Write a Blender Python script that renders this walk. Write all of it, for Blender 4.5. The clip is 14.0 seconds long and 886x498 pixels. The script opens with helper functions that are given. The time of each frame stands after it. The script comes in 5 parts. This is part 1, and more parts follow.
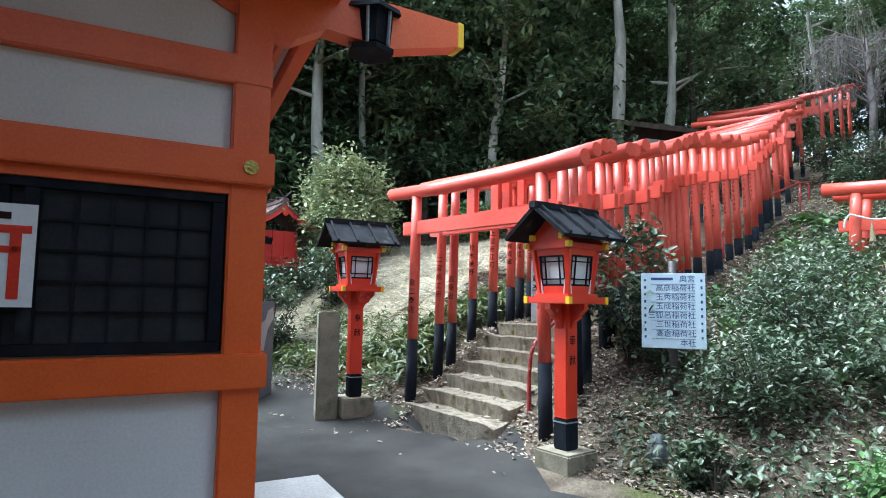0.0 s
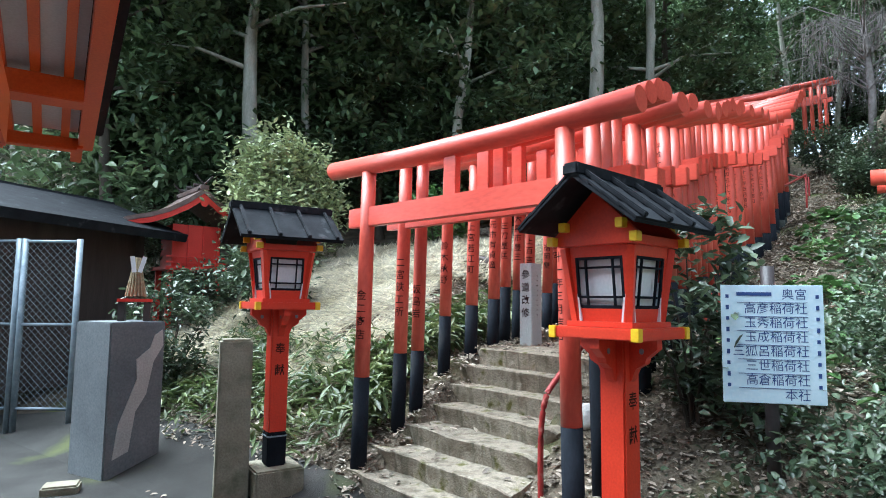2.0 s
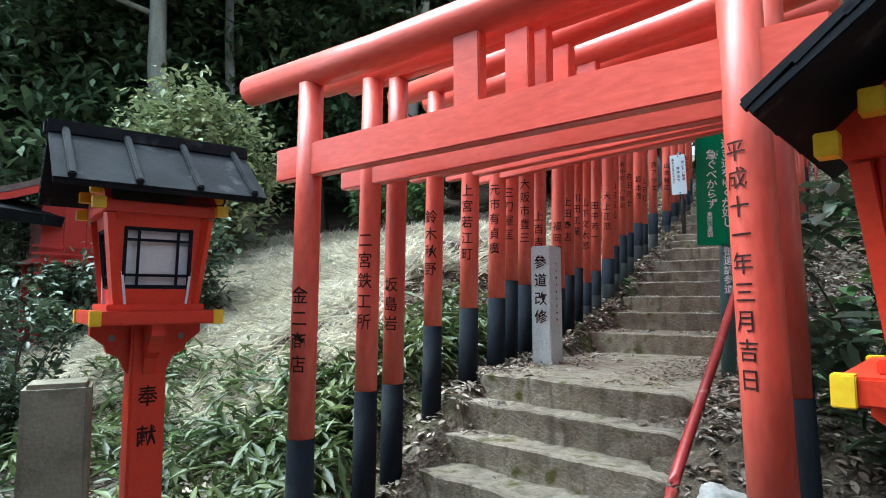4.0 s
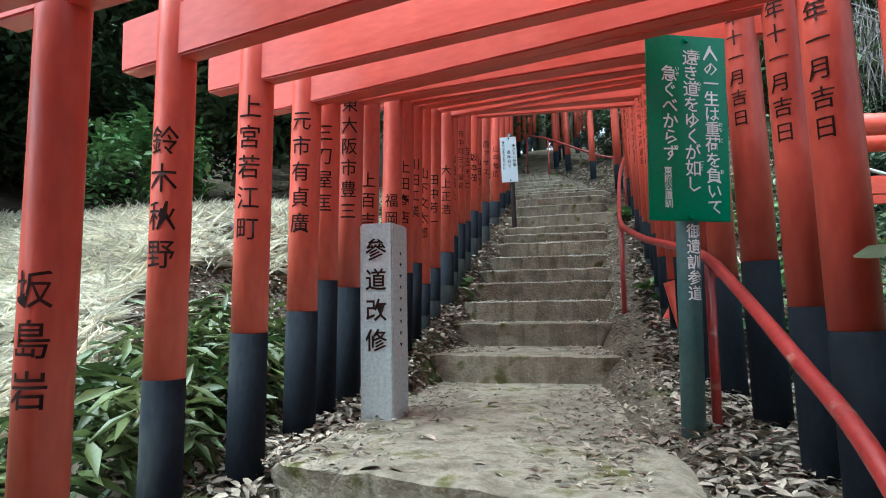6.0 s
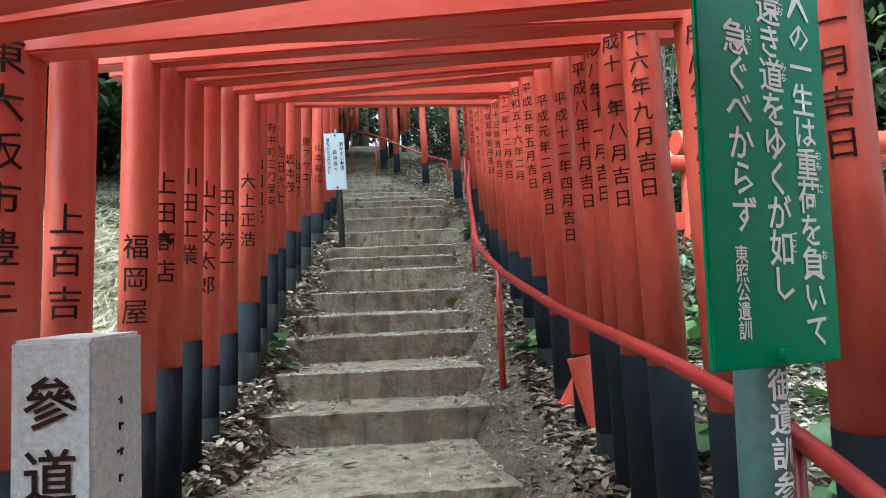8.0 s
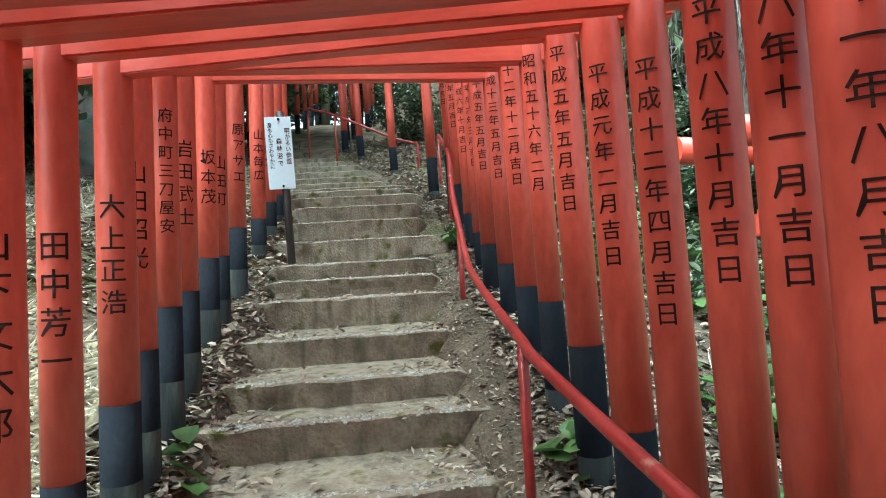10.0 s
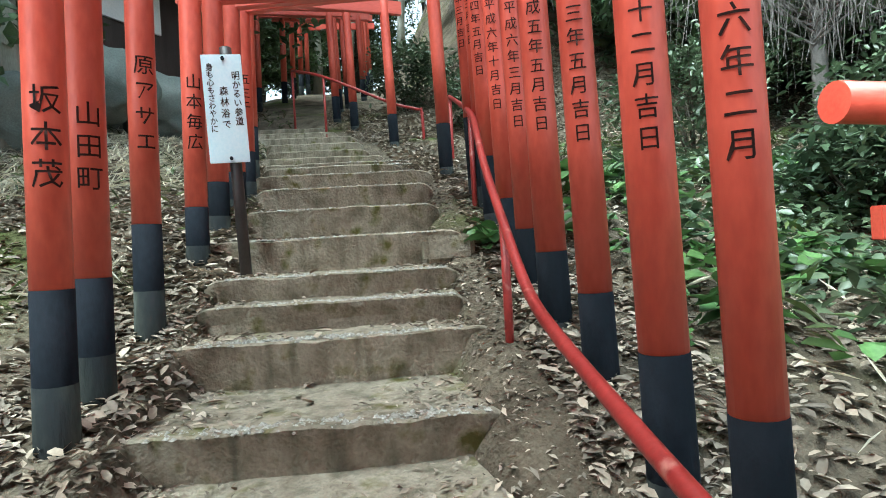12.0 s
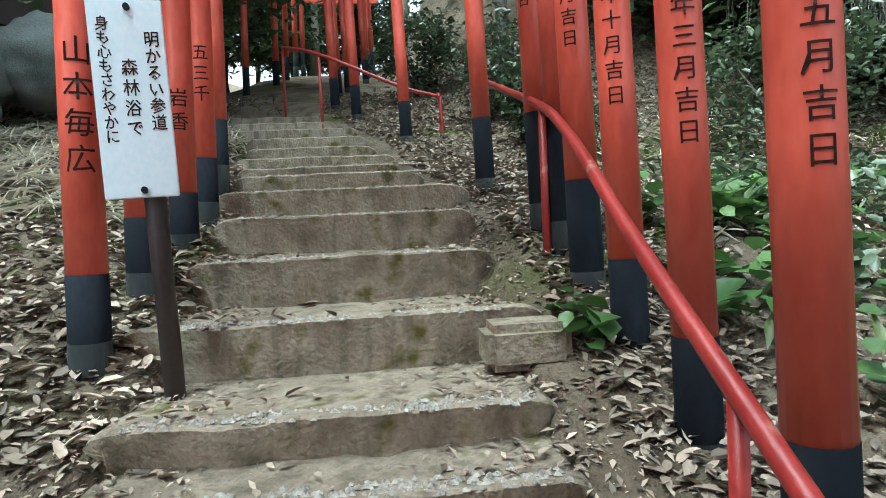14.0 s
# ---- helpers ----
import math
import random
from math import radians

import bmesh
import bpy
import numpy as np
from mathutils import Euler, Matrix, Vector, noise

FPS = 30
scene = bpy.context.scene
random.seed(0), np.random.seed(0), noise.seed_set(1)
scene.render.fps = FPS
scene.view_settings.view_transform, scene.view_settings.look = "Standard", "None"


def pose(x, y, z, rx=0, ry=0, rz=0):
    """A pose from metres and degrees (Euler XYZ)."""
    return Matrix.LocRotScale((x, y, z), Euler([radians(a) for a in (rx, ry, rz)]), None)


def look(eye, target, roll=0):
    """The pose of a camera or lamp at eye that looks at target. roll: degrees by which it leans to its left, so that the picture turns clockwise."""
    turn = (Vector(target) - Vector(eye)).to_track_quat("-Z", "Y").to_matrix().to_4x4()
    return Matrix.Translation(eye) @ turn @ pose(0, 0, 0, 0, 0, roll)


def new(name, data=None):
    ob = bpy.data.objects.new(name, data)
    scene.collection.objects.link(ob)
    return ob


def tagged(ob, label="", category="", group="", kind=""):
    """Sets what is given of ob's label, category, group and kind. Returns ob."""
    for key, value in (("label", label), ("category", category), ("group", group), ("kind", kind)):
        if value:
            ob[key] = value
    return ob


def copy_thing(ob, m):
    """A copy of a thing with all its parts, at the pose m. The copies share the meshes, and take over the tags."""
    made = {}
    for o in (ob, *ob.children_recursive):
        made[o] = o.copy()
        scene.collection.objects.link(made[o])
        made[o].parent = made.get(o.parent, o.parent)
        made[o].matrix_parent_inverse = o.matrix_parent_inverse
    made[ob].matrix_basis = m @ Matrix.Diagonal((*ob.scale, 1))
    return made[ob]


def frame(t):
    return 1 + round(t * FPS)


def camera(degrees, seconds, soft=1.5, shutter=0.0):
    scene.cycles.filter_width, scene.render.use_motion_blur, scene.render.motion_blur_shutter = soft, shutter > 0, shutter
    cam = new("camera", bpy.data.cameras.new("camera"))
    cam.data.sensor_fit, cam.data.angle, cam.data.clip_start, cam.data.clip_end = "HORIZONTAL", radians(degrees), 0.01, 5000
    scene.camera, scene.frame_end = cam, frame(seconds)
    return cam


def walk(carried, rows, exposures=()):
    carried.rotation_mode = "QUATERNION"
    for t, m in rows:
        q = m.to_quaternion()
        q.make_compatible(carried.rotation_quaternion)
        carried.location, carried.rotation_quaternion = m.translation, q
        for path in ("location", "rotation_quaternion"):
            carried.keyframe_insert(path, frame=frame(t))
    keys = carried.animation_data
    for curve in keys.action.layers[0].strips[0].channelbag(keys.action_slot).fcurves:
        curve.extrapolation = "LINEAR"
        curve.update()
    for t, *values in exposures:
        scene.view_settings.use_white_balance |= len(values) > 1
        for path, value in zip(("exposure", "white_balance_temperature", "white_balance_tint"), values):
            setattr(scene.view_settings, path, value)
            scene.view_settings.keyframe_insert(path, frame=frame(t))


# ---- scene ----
cam = camera(73.3, 14.0, soft=1.0)
PATH = [
    (0, (0.071, -1.258, 1.532), (-0.008, 0.733, 1.701), 0.9),
    (0.5, (0.118, -0.71, 1.58), (0.083, 1.283, 1.751), 0.9),
    (1, (0.109, -0.164, 1.621), (0.113, 1.829, 1.792), 0.8),
    (1.5, (-0.024, 0.387, 1.647), (0.02, 2.379, 1.826), 0.8),
    (2, (-0.114, 0.976, 1.694), (-0.033, 2.966, 1.87), 0.7),
    (2.2, (-0.155, 1.205, 1.708), (-0.059, 3.195, 1.882), 0.7),
    (4.3, (-0.311, 3.462, 1.726), (0.049, 5.422, 1.891), -0.2),
    (4.5, (-0.259, 3.671, 1.731), (0.169, 5.619, 1.891), -0.2),
    (5, (-0.103, 4.139, 1.73), (0.468, 6.049, 1.884), -0.5),
    (5.5, (-0.023, 4.593, 1.756), (0.692, 6.453, 1.918), -0.7),
    (6, (0.063, 5.029, 1.771), (0.992, 6.792, 1.939), -0.9),
    (6.5, (0.212, 5.41, 1.841), (1.278, 7.093, 2.009), -1.6),
    (7, (0.409, 5.74, 1.941), (1.621, 7.322, 2.108), -1.7),
    (7.5, (0.59, 6.016, 2.097), (1.911, 7.51, 2.248), -1.8),
    (8, (0.806, 6.266, 2.215), (2.221, 7.673, 2.344), -2.2),
    (10.3, (1.783, 7.357, 2.646), (3.277, 8.687, 2.679), -3.1),
    (10.5, (1.876, 7.465, 2.662), (3.368, 8.797, 2.683), -3.1),
    (11, (2.143, 7.733, 2.682), (3.634, 9.066, 2.683), -3.2),
    (11.5, (2.476, 8.057, 2.724), (3.967, 9.39, 2.704), -3.4),
    (12, (2.746, 8.364, 2.796), (4.238, 9.696, 2.765), -3.2),
    (12.5, (2.972, 8.635, 2.859), (4.459, 9.97, 2.798), -3.0),
    (13, (3.221, 8.955, 2.971), (4.711, 10.288, 2.903), -2.9),
    (13.5, (3.431, 9.268, 3.076), (4.92, 10.601, 3.004), -2.9),
    (14, (3.691, 9.533, 3.169), (5.185, 10.86, 3.084), -2.7),
]
walk(cam, [(t, look(eye, target, roll)) for t, eye, target, roll in PATH], exposures=[(0, 1.9, 5300, 2), (2, 1.8, 5300, 0), (5, 1.5, 5200, -6), (8, 1.9, 5300, -11), (11, 1.92, 5500, -12), (14, 1.8, 5500, -8)])


# ---- world and sun ----
world = bpy.data.worlds.new("world")
scene.world = world
world.use_nodes = True
wn = world.node_tree.nodes
sky = wn.new("ShaderNodeTexSky")
sky.sky_type, sky.sun_disc = "NISHITA", False
sky.sun_elevation, sky.sun_rotation = radians(64), radians(292)
sky.air_density, sky.dust_density = 1.0, 3.0
wn["Background"].inputs["Strength"].default_value = 0.15
pale = wn.new("ShaderNodeHueSaturation")  # a thin white overcast
pale.inputs["Saturation"].default_value = 0.3
world.node_tree.links.new(sky.outputs[0], pale.inputs["Color"])
world.node_tree.links.new(pale.outputs[0], wn["Background"].inputs[0])
sun = new("sun", bpy.data.lights.new("sun", "SUN"))
sun.data.energy, sun.data.angle, sun.data.color = 3.1, radians(55), (1.0, 0.97, 0.93)
sun.matrix_world = look((-7.9, 3.2, 18), (0, 0, 0))


# ---- materials ----
def material(name, colors, rough=0.7, scale=4.0, detail=6.0, bump=0.2, metal=0.0, fine=60.0, spots=None, spot_scale=3.0,
             spot_range=(0.55, 0.7), per_object=0.0, per_island=0.0, stretch=(1, 1, 1), bump_dist=0.01, translucent=0.0, streak=None):
    """A procedural surface: two tones mixed by noise, fine grain, optional spots of a third tone, and relief."""
    m = bpy.data.materials.new(name)
    m.use_nodes = True
    nt = m.node_tree
    N, L = nt.nodes, nt.links
    b = N["Principled BSDF"]
    co = N.new("ShaderNodeTexCoord")
    mp = N.new("ShaderNodeMapping")
    mp.inputs["Scale"].default_value = stretch
    L.new(co.outputs["Object"], mp.inputs[0])
    n1 = N.new("ShaderNodeTexNoise")
    n1.inputs["Scale"].default_value, n1.inputs["Detail"].default_value = scale, detail
    n2 = N.new("ShaderNodeTexNoise")
    n2.inputs["Scale"].default_value, n2.inputs["Detail"].default_value = fine, 4
    L.new(mp.outputs[0], n1.inputs[0])
    L.new(mp.outputs[0], n2.inputs[0])
    ramp = N.new("ShaderNodeValToRGB")
    ramp.color_ramp.elements[0].position, ramp.color_ramp.elements[1].position = 0.3, 0.7
    ramp.color_ramp.elements[0].color = (*colors[0], 1)
    ramp.color_ramp.elements[1].color = (*colors[1], 1)
    L.new(n1.outputs[0], ramp.inputs[0])
    col = ramp.outputs[0]
    g = N.new("ShaderNodeMix")
    g.data_type, g.blend_type = "RGBA", "OVERLAY"
    g.inputs[0].default_value = 0.35
    L.new(col, g.inputs[6])
    L.new(n2.outputs[0], g.inputs[7])
    col = g.outputs[2]
    if spots:
        n3 = N.new("ShaderNodeTexNoise")
        n3.inputs["Scale"].default_value, n3.inputs["Detail"].default_value = spot_scale, 8
        L.new(mp.outputs[0], n3.inputs[0])
        mr = N.new("ShaderNodeMapRange")
        mr.inputs[1].default_value, mr.inputs[2].default_value = spot_range
        L.new(n3.outputs[0], mr.inputs[0])
        mx = N.new("ShaderNodeMix")
        mx.data_type = "RGBA"
        mx.inputs[7].default_value = (*spots, 1)
        L.new(mr.outputs[0], mx.inputs[0])
        L.new(col, mx.inputs[6])
        col = mx.outputs[2]
    if streak:
        mp2 = N.new("ShaderNodeMapping")
        mp2.inputs["Scale"].default_value = (1, 1, 0.07)
        L.new(co.outputs["Object"], mp2.inputs[0])
        n4 = N.new("ShaderNodeTexNoise")
        n4.inputs["Scale"].default_value, n4.inputs["Detail"].default_value = 13, 3
        L.new(mp2.outputs[0], n4.inputs[0])
        mr = N.new("ShaderNodeMapRange")
        mr.inputs[1].default_value, mr.inputs[2].default_value, mr.inputs[4].default_value = 0.52, 0.68, 0.6
        L.new(n4.outputs[0], mr.inputs[0])
        mx = N.new("ShaderNodeMix")
        mx.data_type = "RGBA"
        mx.inputs[7].default_value = (*streak, 1)
        L.new(mr.outputs[0], mx.inputs[0])
        L.new(col, mx.inputs[6])
        col = mx.outputs[2]
    for amount, node, out in ((per_object, "ShaderNodeObjectInfo", "Random"), (per_island, "ShaderNodeNewGeometry", "Random Per Island")):
        if amount:
            oi = N.new(node)
            mr = N.new("ShaderNodeMapRange")
            mr.inputs[3].default_value, mr.inputs[4].default_value = 1 - amount, 1 + amount
            L.new(oi.outputs[out], mr.inputs[0])
            hs = N.new("ShaderNodeHueSaturation")
            L.new(mr.outputs[0], hs.inputs["Value"])
            L.new(col, hs.inputs["Color"])
            col = hs.outputs[0]
    L.new(col, b.inputs["Base Color"])
    b.inputs["Roughness"].default_value, b.inputs["Metallic"].default_value = rough, metal
    b.inputs["Specular IOR Level"].default_value = 0.5 if rough < 0.8 else 0.12  # chalky, worn surfaces shine less
    if bump:
        ad = N.new("ShaderNodeMath")
        ad.operation = "ADD"
        L.new(n1.outputs[0], ad.inputs[0])
        L.new(n2.outputs[0], ad.inputs[1])
        bp = N.new("ShaderNodeBump")
        bp.inputs["Strength"].default_value, bp.inputs["Distance"].default_value = bump, bump_dist
        L.new(ad.outputs[0], bp.inputs["Height"])
        L.new(bp.outputs[0], b.inputs["Normal"])
    if translucent:
        tr = N.new("ShaderNodeBsdfTranslucent")
        L.new(col, tr.inputs[0])
        ms = N.new("ShaderNodeMixShader")
        ms.inputs[0].default_value = translucent
        L.new(b.outputs[0], ms.inputs[1])
        L.new(tr.outputs[0], ms.inputs[2])
        L.new(ms.outputs[0], N["Material Output"].inputs[0])
    return m


VERMILION = material("vermilion_paint", ((0.58, 0.08, 0.052), (0.69, 0.125, 0.082)), 0.4, 2.5, bump=0.12, fine=40, per_object=0.16,
                     stretch=(1, 1, 0.35), spots=(0.38, 0.03, 0.018), spot_scale=1.6, spot_range=(0.6, 0.8))
VERMILION_BEAM = material("vermilion_beam", ((0.61, 0.07, 0.043), (0.71, 0.11, 0.07)), 0.36, 3, bump=0.1, fine=50, per_object=0.12,
                          stretch=(0.3, 1, 1), spots=(0.4, 0.04, 0.03), spot_scale=2, spot_range=(0.58, 0.8))
ORANGE = material("orange_vermilion", ((0.66, 0.1, 0.012), (0.72, 0.125, 0.02)), 0.4, 3, bump=0.06, fine=70)
LANTERN_RED = material("lantern_vermilion", ((0.6, 0.034, 0.012), (0.68, 0.05, 0.018)), 0.38, 3, bump=0.06, fine=70)
SHRINE_RED = material("shrine_red", ((0.58, 0.03, 0.02), (0.68, 0.045, 0.03)), 0.5, 5, bump=0.1)
RAIL_RED = material("rail_red_paint", ((0.25, 0.02, 0.019), (0.34, 0.036, 0.032)), 0.36, 8, bump=0.1, spots=(0.5, 0.22, 0.18), spot_scale=14, spot_range=(0.62, 0.75))
BLACK = material("black_paint", ((0.006, 0.008, 0.012), (0.016, 0.019, 0.026)), 0.85, 6, bump=0.25, spots=(0.05, 0.053, 0.05), spot_scale=5,
                 spot_range=(0.6, 0.85), per_object=0.25, stretch=(1, 1, 0.5))
WORN_WOOD = material("worn_post_wood", ((0.02, 0.022, 0.022), (0.075, 0.08, 0.066)), 0.95, 9, bump=0.5, stretch=(1, 1, 0.3), spots=(0.02, 0.022, 0.024), spot_scale=4, spot_range=(0.45, 0.6), per_object=0.3)
INK = material("black_ink", ((0.012, 0.008, 0.008), (0.05, 0.02, 0.016)), 0.85, 20, bump=0)
INK_BLUE = material("blue_ink", ((0.03, 0.06, 0.2), (0.04, 0.075, 0.24)), 0.6, 20, bump=0)
WHITE_INK = material("white_lettering", ((0.84, 0.86, 0.84), (0.9, 0.91, 0.9)), 0.5, 20, bump=0)
PLASTER = material("white_plaster", ((0.64, 0.63, 0.62), (0.72, 0.71, 0.7)), 0.85, 1.5, bump=0.05)
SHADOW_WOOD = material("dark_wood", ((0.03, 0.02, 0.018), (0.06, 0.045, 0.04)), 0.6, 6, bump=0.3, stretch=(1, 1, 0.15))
ROOF_BLACK = material("black_roof_sheet", ((0.01, 0.011, 0.014), (0.022, 0.024, 0.028)), 0.8, 5, bump=0.15, spots=(0.08, 0.085, 0.09), spot_scale=7, spot_range=(0.62, 0.8))
ROOF_BROWN = material("weathered_shingle", ((0.12, 0.07, 0.06), (0.22, 0.15, 0.13)), 0.6, 9, bump=0.5, stretch=(1, 6, 1))
GOLD = material("yellow_cap_paint", ((0.8, 0.5, 0.01), (0.85, 0.56, 0.02)), 0.4, 8, bump=0.05)
BRASS = material("brass_plate", ((0.45, 0.33, 0.08), (0.65, 0.5, 0.16)), 0.35, 20, bump=0.4, metal=0.8)
PAPER = material("white_lantern_paper", ((0.72, 0.73, 0.75), (0.78, 0.79, 0.8)), 0.6, 4, bump=0)
CONCRETE = material("worn_step_concrete", ((0.205, 0.175, 0.13), (0.44, 0.385, 0.305)), 0.95, 7, bump=0.9, fine=55, spots=(0.125, 0.118, 0.04),
                    spot_scale=7.0, spot_range=(0.56, 0.7), per_object=0.12, bump_dist=0.015, streak=(0.105, 0.095, 0.068))
MOSS_EDGE = material("gravel_nosing", ((0.25, 0.235, 0.2), (0.58, 0.56, 0.51)), 0.8, 40, detail=2, bump=0.9, fine=150, bump_dist=0.01)
GREY_CEMENT = material("grey_cement", ((0.13, 0.14, 0.15), (0.19, 0.205, 0.215)), 0.85, 2, bump=0.2, spots=(0.28, 0.29, 0.3), spot_scale=1.2, spot_range=(0.66, 0.7))
STONE_POST = material("weathered_stone", ((0.2, 0.18, 0.13), (0.33, 0.3, 0.23)), 0.9, 5, bump=0.5, spots=(0.1, 0.1, 0.06), spot_scale=3)
GRANITE = material("grey_granite", ((0.46, 0.51, 0.52), (0.64, 0.69, 0.7)), 0.75, 60, detail=3, bump=0.25, fine=180)
ASPHALT = material("worn_asphalt", ((0.034, 0.033, 0.031), (0.062, 0.06, 0.056)), 0.9, 1.6, bump=0.5, fine=160, spots=(0.09, 0.1, 0.045), spot_scale=1.1, spot_range=(0.6, 0.72))
KERB = material("pale_concrete", ((0.38, 0.375, 0.36), (0.5, 0.495, 0.48)), 0.85, 3, bump=0.3)
SOIL = material("woodland_soil", ((0.075, 0.06, 0.044), (0.2, 0.165, 0.122)), 0.95, 3.5, bump=0.9, fine=35, spots=(0.085, 0.1, 0.03), spot_scale=0.9,
                spot_range=(0.56, 0.7), bump_dist=0.04)
BARK = material("pale_bark", ((0.22, 0.21, 0.17), (0.45, 0.44, 0.38)), 0.9, 5, bump=0.6, stretch=(1, 1, 0.25), per_object=0.25)
BARK_DARK = material("dark_bark", ((0.05, 0.042, 0.035), (0.12, 0.1, 0.08)), 0.9, 5, bump=0.6, stretch=(1, 1, 0.25), per_object=0.25)
TWIG = material("grey_twig", ((0.16, 0.14, 0.13), (0.28, 0.25, 0.24)), 0.9, 9, bump=0.2)
LEAF_FOREST = material("forest_leaf", ((0.055, 0.095, 0.045), (0.15, 0.21, 0.095)), 0.42, 0.6, bump=0, per_island=0.5, translucent=0.25)
LEAF_BUSH = material("bush_leaf", ((0.045, 0.075, 0.04), (0.12, 0.155, 0.085)), 0.35, 2, bump=0, per_island=0.45, translucent=0.2)
LEAF_PALE = material("pale_bush_leaf", ((0.26, 0.31, 0.15), (0.5, 0.54, 0.3)), 0.35, 2, bump=0, per_island=0.45, translucent=0.2)
LEAF_SASA = material("bamboo_grass_leaf", ((0.04, 0.075, 0.02), (0.155, 0.18, 0.065)), 0.45, 3, bump=0, per_island=0.45, translucent=0.25)
LEAF_GROUND = material("broad_ground_leaf", ((0.06, 0.14, 0.035), (0.13, 0.22, 0.07)), 0.45, 3, bump=0, per_island=0.35, translucent=0.2)
DRY_GRASS = material("dry_grass_blade", ((0.58, 0.53, 0.4), (0.86, 0.81, 0.69)), 0.8, 2, bump=0, per_island=0.35, translucent=0.2)
LITTER = material("fallen_leaf", ((0.15, 0.11, 0.075), (0.45, 0.385, 0.31)), 0.75, 3, bump=0, per_island=0.6)
GALVANISED = material("galvanised_steel", ((0.2, 0.25, 0.29), (0.32, 0.37, 0.41)), 0.5, 10, bump=0.1, metal=0.4)
GREEN_SIGN = material("green_sign_enamel", ((0.0, 0.2, 0.085), (0.002, 0.23, 0.1)), 0.3, 3, bump=0.02)
GREEN_POST = material("blue_green_post", ((0.055, 0.12, 0.12), (0.09, 0.16, 0.155)), 0.5, 5, bump=0.1)
WHITE_SIGN = material("white_sign_enamel", ((0.66, 0.79, 0.87), (0.72, 0.84, 0.91)), 0.35, 3, bump=0.02)
BROWN_POST = material("dark_brown_post", ((0.03, 0.022, 0.022), (0.055, 0.042, 0.042)), 0.5, 5, bump=0.15)
SMOKED = material("smoked_lattice_glass", ((0.02, 0.024, 0.028), (0.035, 0.04, 0.045)), 0.15, 3, bump=0)
WHITE_ROPE = material("white_rope", ((0.55, 0.55, 0.52), (0.78, 0.78, 0.75)), 0.85, 60, bump=0.6, fine=120)
ROPE = material("straw_rope", ((0.28, 0.22, 0.13), (0.42, 0.35, 0.23)), 0.9, 30, bump=0.4)


# ---- mesh helpers ----
def mesh_object(name, bm, mat, parent=None, label="", smooth=False):
    me = bpy.data.meshes.new(name)
    bm.to_mesh(me)
    bm.free()
    me.materials.append(mat)
    if smooth:
        me.polygons.foreach_set("use_smooth", [True] * len(me.polygons))
    ob = new(name, me)
    if parent is not None:
        ob.parent = parent
    if label:
        ob["label"] = label
    return ob


def part(name, bm, mat, parent, label="", smooth=False):
    return mesh_object(name, bm, mat, parent, label, smooth)


def box(bm, size, at=(0, 0, 0), m=None, bevel=0.0, top=1.0):
    """A box centred at `at`; top scales its upper face; bevel rounds its edges."""
    r = bmesh.ops.create_cube(bm, size=1.0)
    vs = r["verts"]
    for v in vs:
        k = top if v.co.z > 0 else 1.0
        v.co = Vector((v.co.x * size[0] * k, v.co.y * size[1] * k, v.co.z * size[2]))
    if bevel:
        es = list({e for v in vs for e in v.link_edges})
        out = bmesh.ops.bevel(bm, geom=es, offset=bevel, segments=2, affect="EDGES")
        vs = list({v for f in out["faces"] for v in f.verts} | {v for v in vs if v.is_valid})
    mm = Matrix.Translation(at) @ (m or Matrix())
    for v in vs:
        v.co = mm @ v.co
    return bm


def tube(bm, points, radii, sides=12, caps=True):
    """A round bar along points, with a radius at each."""
    pts = [Vector(p) for p in points]
    rings = []
    up = Vector((0.13, 0.31, 0.94))
    for i, p in enumerate(pts):
        tang = (pts[min(i + 1, len(pts) - 1)] - pts[max(i - 1, 0)]).normalized()
        a = tang.cross(up if abs(tang.dot(up)) < 0.95 else Vector((1, 0, 0))).normalized()
        b = tang.cross(a)
        r = radii[i] if isinstance(radii, (list, tuple)) else radii
        rings.append([bm.verts.new(p + (a * math.cos(2 * math.pi * k / sides) + b * math.sin(2 * math.pi * k / sides)) * r) for k in range(sides)])
    for i in range(len(rings) - 1):
        for k in range(sides):
            bm.faces.new((rings[i][k], rings[i][(k + 1) % sides], rings[i + 1][(k + 1) % sides], rings[i + 1][k]))
    if caps:
        bm.faces.new(rings[0][::-1])
        bm.faces.new(rings[-1])
    return bm


def extrude_profile(bm, outline, depth, m=None):
    """A flat outline in x, z made solid along y, centred."""
    mm = m or Matrix()
    a = [bm.verts.new(mm @ Vector((x, -depth / 2, z))) for x, z in outline]
    b = [bm.verts.new(mm @ Vector((x, depth / 2, z))) for x, z in outline]
    n = len(outline)
    bm.faces.new(a)
    bm.faces.new(b[::-1])
    for i in range(n):
        bm.faces.new((a[(i + 1) % n], a[i], b[i], b[(i + 1) % n]))
    return bm


def smooth_path(points, n=6):
    """A rounded run through the points."""
    pts = [Vector(p) for p in points]
    out = []
    for i in range(len(pts) - 1):
        p0, p1, p2, p3 = pts[max(i - 1, 0)], pts[i], pts[i + 1], pts[min(i + 2, len(pts) - 1)]
        for k in range(n):
            t = k / n
            out.append(0.5 * ((2 * p1) + (p2 - p0) * t + (2 * p0 - 5 * p1 + 4 * p2 - p3) * t * t + (3 * p1 - p0 - 3 * p2 + p3) * t ** 3))
    out.append(pts[-1])
    return out


